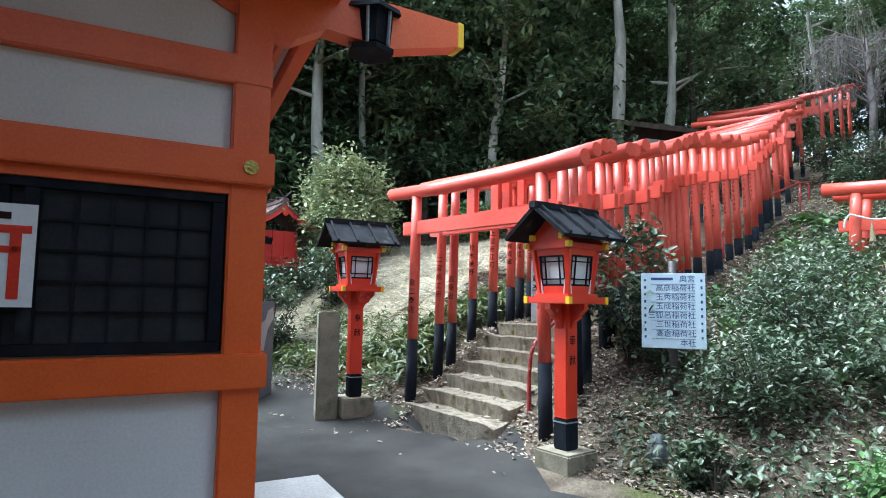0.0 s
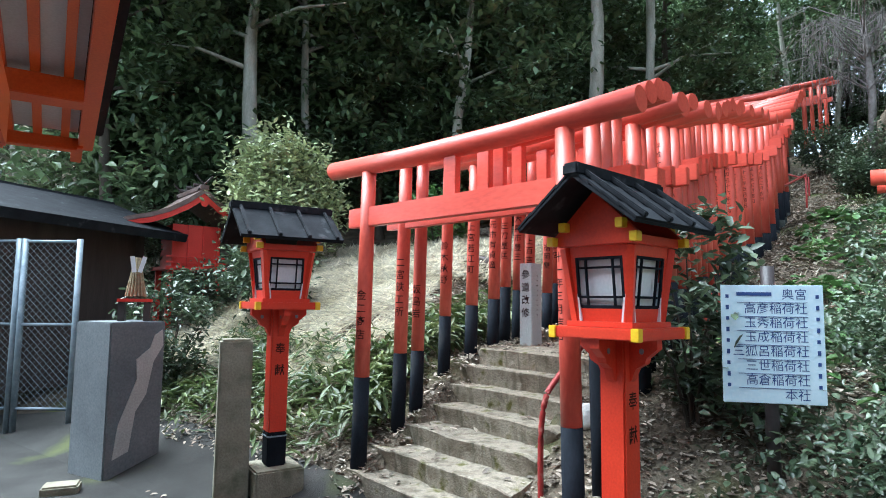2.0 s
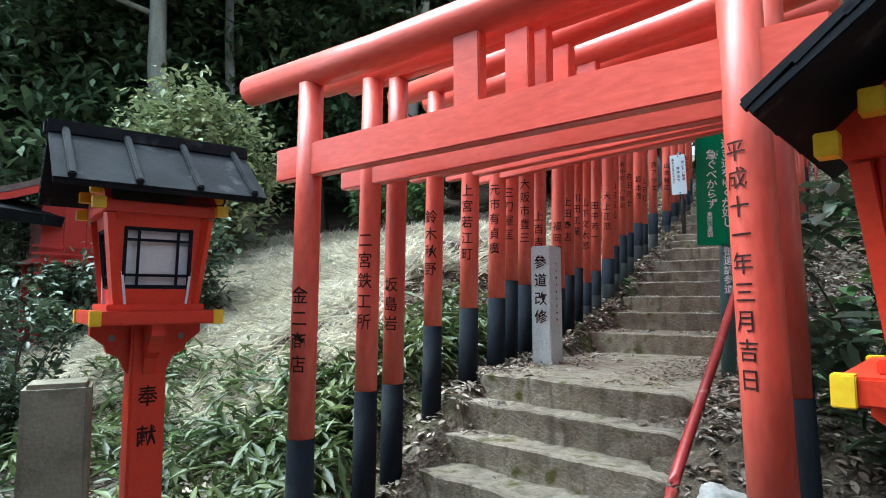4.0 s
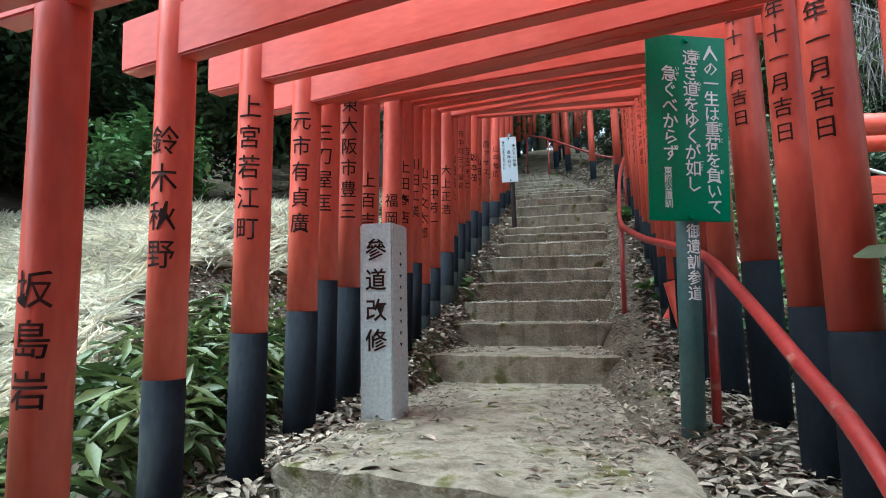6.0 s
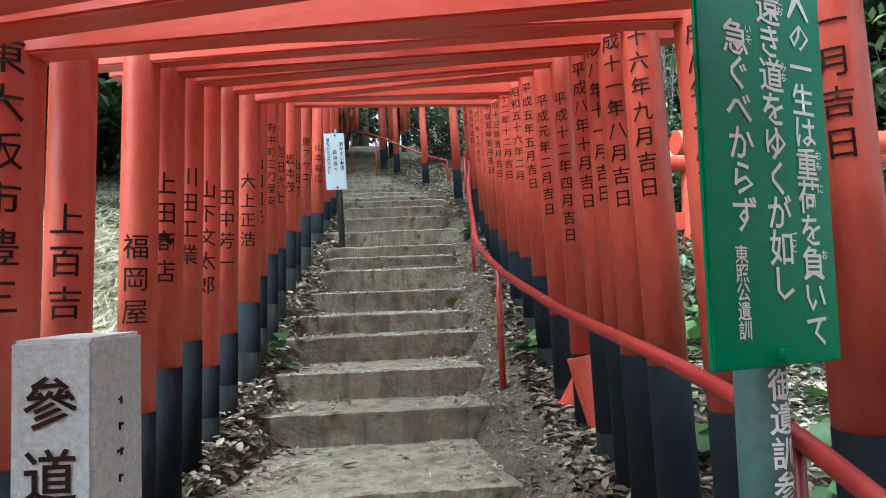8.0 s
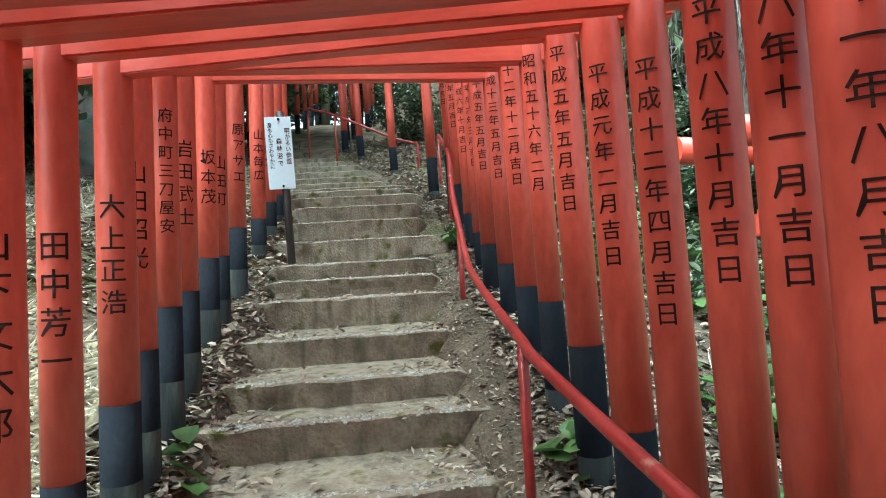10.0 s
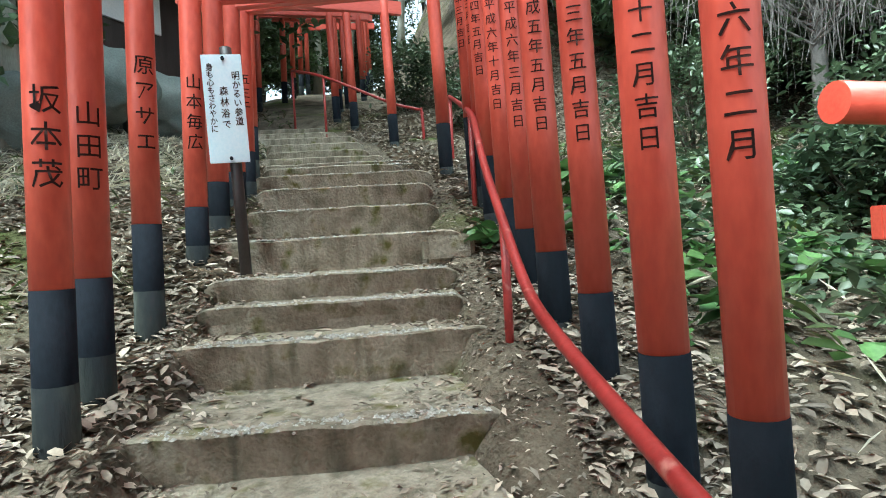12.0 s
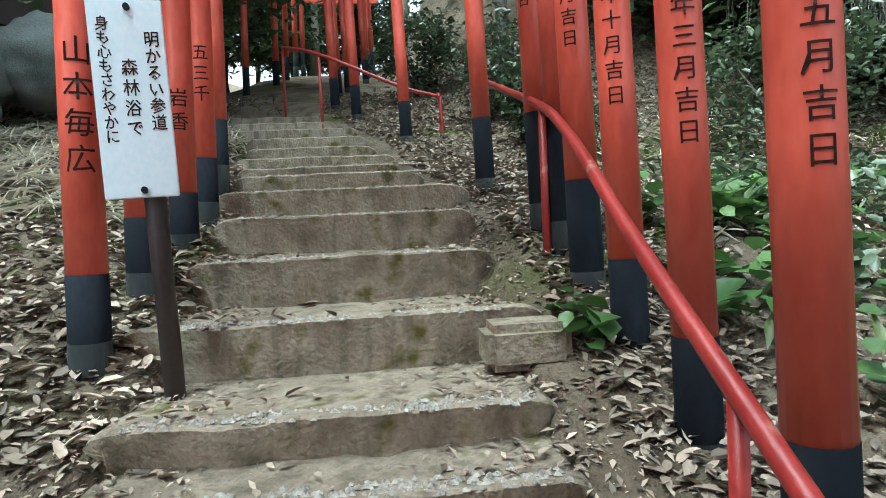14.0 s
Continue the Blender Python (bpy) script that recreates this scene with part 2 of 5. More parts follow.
def lettering(name, text, size, mat, parent, m, bend=0.0, squeeze=1.0, heavy=0.012):
    """Upright writing facing -y, a thin mesh for each character, one under another; bend wraps it on a post of that radius."""
    for i, ch in enumerate(text):
        cu = bpy.data.curves.new(name, "FONT")
        cu.body = ch
        cu.size, cu.align_x, cu.align_y, cu.resolution_u = size, "CENTER", "TOP", 1
        cu.extrude, cu.offset = 0.0, size * heavy
        tmp = bpy.data.objects.new(name, cu)
        me = bpy.data.meshes.new_from_object(tmp)
        bpy.data.objects.remove(tmp)
        bpy.data.curves.remove(cu)
        if bend:
            bm = bmesh.new()
            bm.from_mesh(me)
            for k in range(-5, 6):
                bmesh.ops.bisect_plane(bm, geom=bm.verts[:] + bm.edges[:] + bm.faces[:], plane_co=(k * size * 0.12, 0, 0), plane_no=(1, 0, 0))
            bm.to_mesh(me)
            bm.free()
        for v in me.vertices:
            x, z = v.co.x, v.co.y - i * size * squeeze
            v.co = Vector((bend * math.sin(x / bend), -bend * math.cos(x / bend), z)) if bend else Vector((x, 0, z))
        me.transform(m)
        me.materials.clear()
        me.materials.append(mat)
        ob = new(name, me)
        ob.parent = parent


def leaf_mesh(name, centres, sizes, mat, flat=0.35, ratio=0.45, seed=0, droop=0.0, heading=None, rounded=False):
    """Many small pointed leaves, each folded along its middle, as one mesh."""
    rng = np.random.default_rng(seed)
    n = len(centres)
    c = np.asarray(centres, float)
    az = rng.uniform(0, 2 * np.pi, n) if heading is None else heading
    el = rng.normal(-droop, flat, n)
    d = np.stack([np.cos(az) * np.cos(el), np.sin(az) * np.cos(el), np.sin(el)], 1)
    side = np.stack([-np.sin(az), np.cos(az), rng.normal(0, flat, n)], 1)
    side /= np.linalg.norm(side, axis=1)[:, None]
    nor = np.cross(d, side)
    L = np.asarray(sizes, float)[:, None] if np.ndim(sizes) else np.full((n, 1), sizes)
    W = L * ratio * 0.5
    base, tip = c - d * L * 0.5, c + d * L * 0.5 - nor * L * 0.1
    mid = c + d * L * 0.02
    if rounded:
        q1, q2 = c - d * L * 0.22, c + d * L * 0.2
        v = np.stack([base, q1 + side * W * 0.85 + nor * W * 0.3, q2 + side * W + nor * W * 0.2, tip, q2 - side * W + nor * W * 0.2, q1 - side * W * 0.85 + nor * W * 0.3], 1).reshape(-1, 3)
        k = np.arange(n)[:, None] * 6
        idx = np.concatenate([k, k + 1, k + 2, k, k + 2, k + 3, k, k + 3, k + 4, k, k + 4, k + 5], 1)
        return leaf_data(name, v, idx, mat)
    v = np.stack([base, mid + side * W + nor * W * 0.35, tip, mid - side * W + nor * W * 0.35], 1).reshape(-1, 3)
    k = np.arange(n)[:, None] * 4
    return leaf_data(name, v, np.concatenate([k, k + 1, k + 2, k, k + 2, k + 3], 1), mat)


def leaf_data(name, v, idx, mat):
    me = bpy.data.meshes.new(name)
    me.vertices.add(len(v))
    me.vertices.foreach_set("co", v.ravel())
    me.loops.add(idx.size)
    me.loops.foreach_set("vertex_index", idx.ravel().astype(np.int32))
    me.polygons.add(idx.size // 3)
    me.polygons.foreach_set("loop_start", np.arange(0, idx.size, 3, dtype=np.int32))
    me.update()
    me.validate()
    me.materials.append(mat)
    return me


# ---- the plan: s runs up the stairs, w to the right of them ----
AXIS = radians(42.3)
DX, DY = math.sin(AXIS), math.cos(AXIS)


def at(s, w, z=0.0):
    return Vector((s * DX + w * DY, s * DY - w * DX, z))


def along(x, y):
    return x * DX + y * DY, x * DY - y * DX


ALONG = Matrix.Rotation(-AXIS, 4, "Z")  # turns +y into the way up the stairs
# nosings of the steps: place along the stairs, height
FLIGHT = [(4.02, 0.27), (4.27, 0.43), (4.56, 0.59), (4.86, 0.74), (5.12, 0.90), (5.34, 1.06), (5.54, 1.22)]
UPPER = [(7.66, 1.40), (8.40, 1.58), (8.75, 1.74), (9.24, 1.91), (9.56, 2.04), (10.05, 2.20), (10.65, 2.40), (10.94, 2.53), (11.20, 2.65),
         (11.67, 2.85), (12.12, 3.05), (12.62, 3.24), (13.2, 3.41), (13.85, 3.56), (14.5, 3.68)]
FAR = [(15.0, 3.82), (15.4, 3.96), (15.85, 4.12), (16.4, 4.3), (17.0, 4.48), (17.6, 4.66)]
PATH_S = [-60, 2.6, 3.9, 4.3, 4.9, 5.4, 6.2, 7.0, 7.6, 8.1, 8.6, 9.2, 9.9, 10.4, 11.0, 11.5, 12.0, 12.6, 14.6, 17.6, 24.0, 40.0, 90.0]
PATH_Z = [-0.02, 0.0, 0.1, 0.36, 0.74, 1.12, 1.25, 1.33, 1.45, 1.57, 1.71, 1.91, 2.22, 2.35, 2.52, 2.73, 2.95, 3.15, 3.66, 4.62, 6.8, 10.5, 20.0]
LEFT_S = [-60, 2.8, 3.5, 4.3, 5.3, 6.3, 7.5, 8.6, 11.5, 14.0, 24.0, 40.0, 90.0]
LEFT_Z = [0.0, 0.02, 0.22, 0.5, 1.05, 1.65, 2.25, 2.55, 3.0, 3.7, 6.4, 10.0, 20.0]
CENTRE_S = [0, 13, 15.85, 17.5, 18.4, 20, 22, 26]
CENTRE_W = [-3.65, -3.65, -4.2, -4.75, -5.05, -5.05, -4.6, -4.4]


def smoothstep(a, b, x):
    t = np.clip((x - a) / (b - a), 0, 1)
    return t * t * (3 - 2 * t)


def ground_z(x, y):
    """Height of the ground; takes numbers or arrays."""
    s, w = x * DX + y * DY, x * DY - y * DX
    c = np.interp(s, CENTRE_S, CENTRE_W)
    zc = np.interp(s, PATH_S, PATH_Z)
    zl = np.interp(s, LEFT_S, LEFT_Z)
    left = smoothstep(-1.05, -2.6, w - c)
    right = smoothstep(1.1, 3.5, w - c) * smoothstep(4.0, 5.5, s)
    z = zc * (1 - left) + zl * left - 0.12 * right
    d = np.abs(w - c + 0.2)  # the steps lie a little to the left of the middle
    z = z - smoothstep(3.7, 4.1, s) * smoothstep(19.0, 18.0, s) * (0.03 * smoothstep(1.05, 0.7, d) + 0.24 * smoothstep(0.66, 0.5, d))
    z = z + smoothstep(15.5, 19.5, s) * smoothstep(1.3, 4.0, w - c) * 0.3 * np.minimum(np.maximum(s - 15.5, 0.0), 16.0)
    z = z + smoothstep(5.0, 8.0, s) * (0.28 * np.maximum(0, c - w - 8.0) + 0.2 * np.maximum(0, w - c - 9.0))
    rough = smoothstep(3.4, 4.6, s) * smoothstep(0.75, 1.3, np.abs(w - c))
    z = z + rough * (0.05 * np.sin(2.3 * x + 1.1 * y) * np.sin(1.7 * y - 0.6 * x) + 0.025 * np.sin(6.1 * x + 2.0) * np.sin(5.3 * y))
    return z


def gz(x, y):
    return float(ground_z(np.float64(x), np.float64(y)))


def gzs(s, w):
    p = at(s, w)
    return gz(p.x, p.y)


# ---- ground ----
def ground_mesh():
    def axis(fine0, fine1, step, far):
        a = list(np.arange(fine0, fine1, step))
        k, v = step, fine1
        while v < far:
            a.append(v)
            k *= 1.25
            v += k
        k, v = step, fine0 - step
        while v > -far:
            a.insert(0, v)
            k *= 1.25
            v -= k
        return np.array(a)
    xs, ys = axis(-6, 12, 0.14, 400), axis(-2, 18, 0.14, 400)
    X, Y = np.meshgrid(xs, ys, indexing="ij")
    Z = ground_z(X, Y)
    v = np.stack([X, Y, Z], -1).reshape(-1, 3)
    ny = len(ys)
    i, j = np.meshgrid(np.arange(len(xs) - 1), np.arange(ny - 1), indexing="ij")
    q = np.stack([i * ny + j, (i + 1) * ny + j, (i + 1) * ny + j + 1, i * ny + j + 1], -1).reshape(-1, 4)
    me = bpy.data.meshes.new("ground")
    me.from_pydata(v.tolist(), [], q.tolist())
    me.polygons.foreach_set("use_smooth", [True] * len(me.polygons))
    me.materials.append(SOIL)
    return tagged(new("ground", me), "brown woodland soil slope with moss and leaf litter", "ground", kind="structure")


ground_mesh()


def pavement():
    """The worn asphalt before the stairs, laid over the flat ground."""
    bm = bmesh.new()
    edge = [(-1.0, -30.0), (3.4, -30.0), (2.9, 2.2), (0.75, 3.55), (0.62, 5.0), (0.1, 5.5), (-0.85, 6.25), (-1.2, 5.8), (-2.4, 6.35), (-3.1, 7.3), (-4.0, 8.7), (-6.5, 9.6), (-30.0, 10.5), (-30.0, -30.0)]
    f = bm.faces.new([bm.verts.new((x, y, 0)) for x, y in edge])
    bmesh.ops.triangulate(bm, faces=[f])
    for _ in range(6):
        long = [e for e in bm.edges if e.calc_length() > 0.5 and min(v.co.y for v in e.verts) > -4 and min(abs(v.co.x) for v in e.verts) < 7]
        if not long:
            break
        bmesh.ops.subdivide_edges(bm, edges=long, cuts=1)
        bmesh.ops.triangulate(bm, faces=bm.faces[:])
    for v in bm.verts:
        v.co.z = gz(v.co.x, v.co.y) + 0.022
    r = bmesh.ops.extrude_face_region(bm, geom=bm.faces[:])
    for g in r["geom"]:
        if isinstance(g, bmesh.types.BMVert):
            g.co.z -= 0.08
    bmesh.ops.recalc_face_normals(bm, faces=bm.faces[:])
    return tagged(mesh_object("pavement", bm, ASPHALT), "worn grey asphalt forecourt with moss and fallen leaves", "pavement", kind="structure")


pavement()


# ---- stairs ----
def step_block(bm, s0, z, w0, w1, depth, height, skew, seed):
    """One step: an uneven slab with a chipped riser and worn nosing, front at s0."""
    rng = random.Random(seed)
    n = 34
    rows = []
    for i in range(n + 1):
        f = i / n
        w = w0 + (w1 - w0) * f
        end = max(0.0, 1 - min(f, 1 - f) / 0.07)
        q = Vector((w * 3.1, seed * 1.7, 0))
        ds = skew * (w - (w0 + w1) / 2) + 0.028 * noise.noise(q) + 0.018 * noise.noise(q * 4) - 0.025 * math.cos(math.pi * (f - 0.5)) + 0.06 * end * end
        dz = 0.012 * noise.noise(q * 1.6 + Vector((9, 0, 0))) + 0.006 * noise.noise(q * 6) - 0.05 * end * end
        s = s0 + ds
        r = [0.03 * noise.noise(Vector((w * 9, k * 1.3, seed))) + rng.uniform(-0.004, 0.004) for k in range(5)]
        prof = [(s + 0.035 + r[0], z - height), (s + 0.026 + r[1], z - height * 0.66), (s + 0.02 + r[2], z - height * 0.36), (s + 0.006 + r[3] * 0.4, z - 0.03 + dz), (s + 0.003, z - 0.006 + dz),
                (s + 0.014, z + dz + 0.002), (s + depth * 0.3, z - 0.008 + dz * 0.6), (s + depth * 0.7, z - 0.004 + r[4] * 0.4), (s + depth, z + 0.004)]
        rows.append([bm.verts.new(at(a, w, b)) for a, b in prof])
    for i in range(n):
        for k in range(len(rows[0]) - 1):
            bm.faces.new((rows[i][k], rows[i + 1][k], rows[i + 1][k + 1], rows[i][k + 1]))
    for r, rev in ((rows[0], False), (rows[-1], True)):
        low = bm.verts.new((r[-1].co.x, r[-1].co.y, r[0].co.z))
        f = [*r, low]
        bm.faces.new(f[::-1] if rev else f)
    return bm


stairs = tagged(new("stairs"), "worn concrete and earth stairs with mossy risers climbing the slope", "stairs", kind="structure")
runs = [(FLIGHT, -4.72, -3.05, -0.18), (UPPER, -4.53, -3.17, 0.0), (FAR, -4.45, -3.2, 0.0)]
for nosings, w0, w1, skew in runs:
    for k, (s, z) in enumerate(nosings):
        nxt = nosings[k + 1][0] if k + 1 < len(nosings) else s + (2.1 if nosings is FLIGHT else 0.5)
        c = float(np.interp(s, CENTRE_S, CENTRE_W)) + 3.65
        bm = bmesh.new()
        wide = 0.1 if k % 3 == 0 else 0.0
        if nosings is FLIGHT:
            wide, w0 = 0.0, (-4.9, -4.88, -4.78, -4.7, -4.62, -4.55, -4.5)[k]
        rise = z - (nosings[k - 1][1] if k else z - 0.18)
        step_block(bm, s, z, w0 + c - wide, w1 + c + wide, nxt - s + 0.12, rise + 0.1, skew, 100 + int(s * 10))
        bmesh.ops.recalc_face_normals(bm, faces=bm.faces[:])
        for e in bm.edges:
            if len(e.link_faces) == 2 and e.calc_face_angle() > 0.55:
                e.smooth = False
        mesh_object("step", bm, CONCRETE, stairs, smooth=True)


# ---- torii ----
def torii(name, sl, sr, top, wl, wr, radius=0.066, over=0.385, bands=(0.5, 0.5), beam_drop=0.5, left_text="", right_text="", weathered=False, group="torii over the stairs",
          label="vermilion wooden torii gate with black-painted post feet"):
    """A gate whose posts stand at (sl, wl) and (sr, wr); top is the height of the post heads, bands the heights of the feet's black paint."""
    pl, pr = at(sl, wl), at(sr, wr)
    mid = (pl + pr) / 2
    half = (pr - pl).length / 2
    zl, zr = gz(pl.x, pl.y), gz(pr.x, pr.y)
    z0 = (zl + zr) / 2
    height = top - z0
    root = new(name)
    root.matrix_world = Matrix.Translation((mid.x, mid.y, z0)) @ Matrix.Rotation(math.atan2(pr.y - pl.y, pr.x - pl.x), 4, "Z")
    tagged(root, label, "torii", group)
    inward = 0.06
    for sign, zz, text, band in ((-1, zl, left_text, bands[0]), (1, zr, right_text, bands[1])):
        foot, head = Vector((sign * half, 0, zz - z0 - 0.25)), Vector((sign * (half - inward), 0, height))
        way = head - foot
        bm = bmesh.new()
        cut = (band - zz + 0.25) / way.length
        tube(bm, [foot + way * (cut + (1 - cut) * q) for q in (0, 0.33, 0.66, 1)], [radius, radius * 0.99, radius * 0.97, radius * 0.95], 18)
        post = part("post", bm, VERMILION, root, smooth=True)
        bm = bmesh.new()
        tube(bm, [foot, foot + way * (cut * 0.5), foot + way * cut], [radius * 1.05, radius * 1.04, radius * 1.02], 18)
        part("black_foot", bm, BLACK, post, "black-painted post foot", smooth=True)
        if weathered:
            bare = cut * (0.6 if sign < 0 else 0.45)
            bm = bmesh.new()
            tube(bm, [foot, foot + way * (bare * 0.5), foot + way * bare], [radius * 1.1, radius * 1.08, radius * 1.045], 18)
            part("worn_base", bm, WORN_WOOD, post, "grey weathered wood where the black paint has worn off", smooth=True)
        if text:
            size = 0.105 if len(text) < 7 else 0.077
            tilt = Matrix.Rotation(math.atan2(way.x, way.z), 4, "Y")
            z_text = band - z0 + (0.24 if sign < 0 else 0.42) + len(text) * size * 1.2
            px = foot + way * ((z_text - foot.z) / way.z)
            lettering("character", text, size * 0.88, INK, post, Matrix.Translation(px) @ tilt @ Matrix.Rotation(radians(-sign * 24), 4, "Z"), bend=radius * 1.012, squeeze=1.22, heavy=0.005)
    zk = height + radius * 0.8
    bm = bmesh.new()
    tube(bm, [(-half - over, 0, zk + 0.03), (-half * 0.5, 0, zk), (half * 0.5, 0, zk), (half + over, 0, zk + 0.03)], radius * 1.22, 20)
    kas = part("top_beam", bm, VERMILION_BEAM, root, smooth=True)
    for p in kas.data.polygons:
        p.use_smooth = len(p.vertices) < 5
    bm = bmesh.new()
    box(bm, (2 * half + 0.36, 0.07, 0.17), (0, 0, height - beam_drop), bevel=0.006)
    part("tie_beam", bm, VERMILION_BEAM, root)
    bm = bmesh.new()
    box(bm, (0.13, 0.06, beam_drop - 0.085 + 0.02), (0, 0, height - beam_drop / 2 + 0.04), bevel=0.005)
    part("centre_strut", bm, VERMILION_BEAM, root)
    return root


# gates from the foot upwards: left post and right post along the stairs
TORII = [(4.22, 4.07), (4.65, 4.4), (4.89, 4.6), (5.3, 4.8), (5.73, 5.3), (6.15, 5.6), (6.39, 5.9), (6.65, 6.35), (6.88, 6.8), (7.35, 7.08), (7.55, 7.32), (7.82, 7.5), (8.08, 7.72),
         (8.35, 8.0), (8.72, 8.28), (8.95, 8.7), (9.25, 9.19), (9.54, 9.58), (10.0, 10.1), (10.3, 10.6), (10.85, 11.09), (11.58, 11.52), (12.05, 11.88), (12.6, 12.2), (13.05, 12.52),
         (13.8, 13.5), (15.4, 15.85), (17.3, 17.5), (18.2, 18.4), (19.4, 19.75), (20.6, 20.6), (22.0, 22.0), (23.2, 23.2), (24.4, 24.4), (25.5, 25.5)]
HEAD_S = [4.2, 4.62, 5.77, 6.31, 6.68, 7.3, 7.98, 8.57, 9.2, 10.1, 12.05, 14.3, 18.2, 25]
HEAD_Z = [2.81, 3.06, 3.21, 3.37, 3.47, 3.65, 3.84, 3.96, 4.12, 4.32, 5.0, 5.85, 7.3, 9.6]
# tops of the black paint on the posts of both rows
LEFT_BAND_S = [4.2, 4.65, 4.89, 5.3, 5.73, 6.15, 6.39, 6.65, 6.88, 7.35, 7.55, 7.82, 8.08, 8.35, 8.72, 8.95, 9.25, 9.54, 10.0, 10.3, 10.85, 11.58, 12.05, 12.6, 13.05, 13.8, 15.4, 20, 26]
LEFT_BAND_Z = [1.03, 1.22, 1.23, 1.55, 1.66, 1.73, 1.87, 1.84, 1.86, 1.82, 1.95, 2.03, 1.89, 2.02, 2.17, 2.33, 2.48, 2.54, 2.71, 2.73, 2.94, 3.06, 3.25, 3.38, 3.6, 3.95, 4.45, 5.9, 8.0]
RIGHT_BAND_S = [4.07, 4.4, 5.35, 5.9, 6.35, 6.8, 7.08, 7.32, 7.5, 7.72, 8.0, 8.28, 8.7, 9.19, 9.58, 10.1, 10.6, 11.09, 11.52, 11.88, 12.2, 12.52, 13.5, 16, 20, 26]
RIGHT_BAND_Z = [0.93, 1.4, 1.62, 1.73, 1.9, 1.85, 1.94, 1.95, 2.0, 2.01, 1.88, 2.05, 2.26, 2.4, 2.46, 2.58, 2.72, 2.83, 3.02, 3.32, 3.63, 3.71, 3.86, 4.5, 5.9, 8.0]
RIGHT_TEXT = ["平成十一年三月吉日", "平成六年一月吉日", "平成八年四月吉日", "平成九年七月吉日", "平成八年十一月吉日", "平成六年一月吉日", "平成七年十一月吉日", "平成十一年十一月吉日", "平成八年二月吉日",
              "昭和五十六年九月吉日", "平成十一年八月吉日", "平成八年十一月吉日", "平成八年十月吉日", "平成十二年四月吉日", "平成元年二月吉日", "平成五年五月吉日", "昭和五十六年二月", "平成十二年十二月吉日",
              "平成十三年五月吉日", "平成五年五月吉日", "平成六年三月吉日", "平成六年十月吉日", "平成四年五月吉日", "平成十年三月吉日", "平成六年三月吉日"]
LEFT_TEXT = ["金二商店", "二宮鉄工所", "坂島岩", "鈴木秋野", "上宮若江町", "元市有貞廣", "三刀屋匡", "東大阪市豊三", "上百吉", "福岡屋", "上田商店", "川田工業", "山下文太郎", "田中芳一", "大上正浩", "山田昭光",
             "府中町三刀屋安", "岩田武士", "坂本茂", "山田町", "原アサエ", "山本毎広", "松本好文", "岩香", "五三千"]
rng = random.Random(5)
for k, (sl, sr) in enumerate(TORII):
    s = (sl + sr) / 2
    c = float(np.interp(s, CENTRE_S, CENTRE_W))
    wl = c - 0.97 + rng.uniform(-0.012, 0.012) - (0.03 if s > 9.8 else 0.0)
    wr = c + float(np.interp(sr, [4.8, 5.3, 5.6, 5.9, 6.4, 7.0, 8.3], [1.13, 1.07, 1.01, 0.97, 0.95, 0.87, 0.82])) + rng.uniform(-0.012, 0.012)
    if k == 0:
        wl, wr = -4.66, -2.53
    elif k == 1:
        wr = -2.5
    torii("torii_gate", sl, sr, float(np.interp(s, HEAD_S, HEAD_Z)) + rng.uniform(-0.03, 0.03), wl, wr, radius=rng.uniform(0.058, 0.068),
          weathered=s > 7.7, bands=(float(np.interp(sl, LEFT_BAND_S, LEFT_BAND_Z)), float(np.interp(sr, RIGHT_BAND_S, RIGHT_BAND_Z))), beam_drop=0.4 if k == 0 else rng.uniform(0.47, 0.53), over=0.47 if k == 0 else 0.385,
          left_text=LEFT_TEXT[k] if k < len(LEFT_TEXT) else "", right_text=RIGHT_TEXT[k] if k < len(RIGHT_TEXT) else "")
for s, w0 in ((10.05, -1.0), (10.75, -0.98)):
    torii("torii_gate", s, s + 0.1, 3.26, w0, w0 + 1.9, radius=0.085, bands=(2.3, 2.3), group="torii of the side path", label="orange-red wooden torii gate of the side path among shrubs")


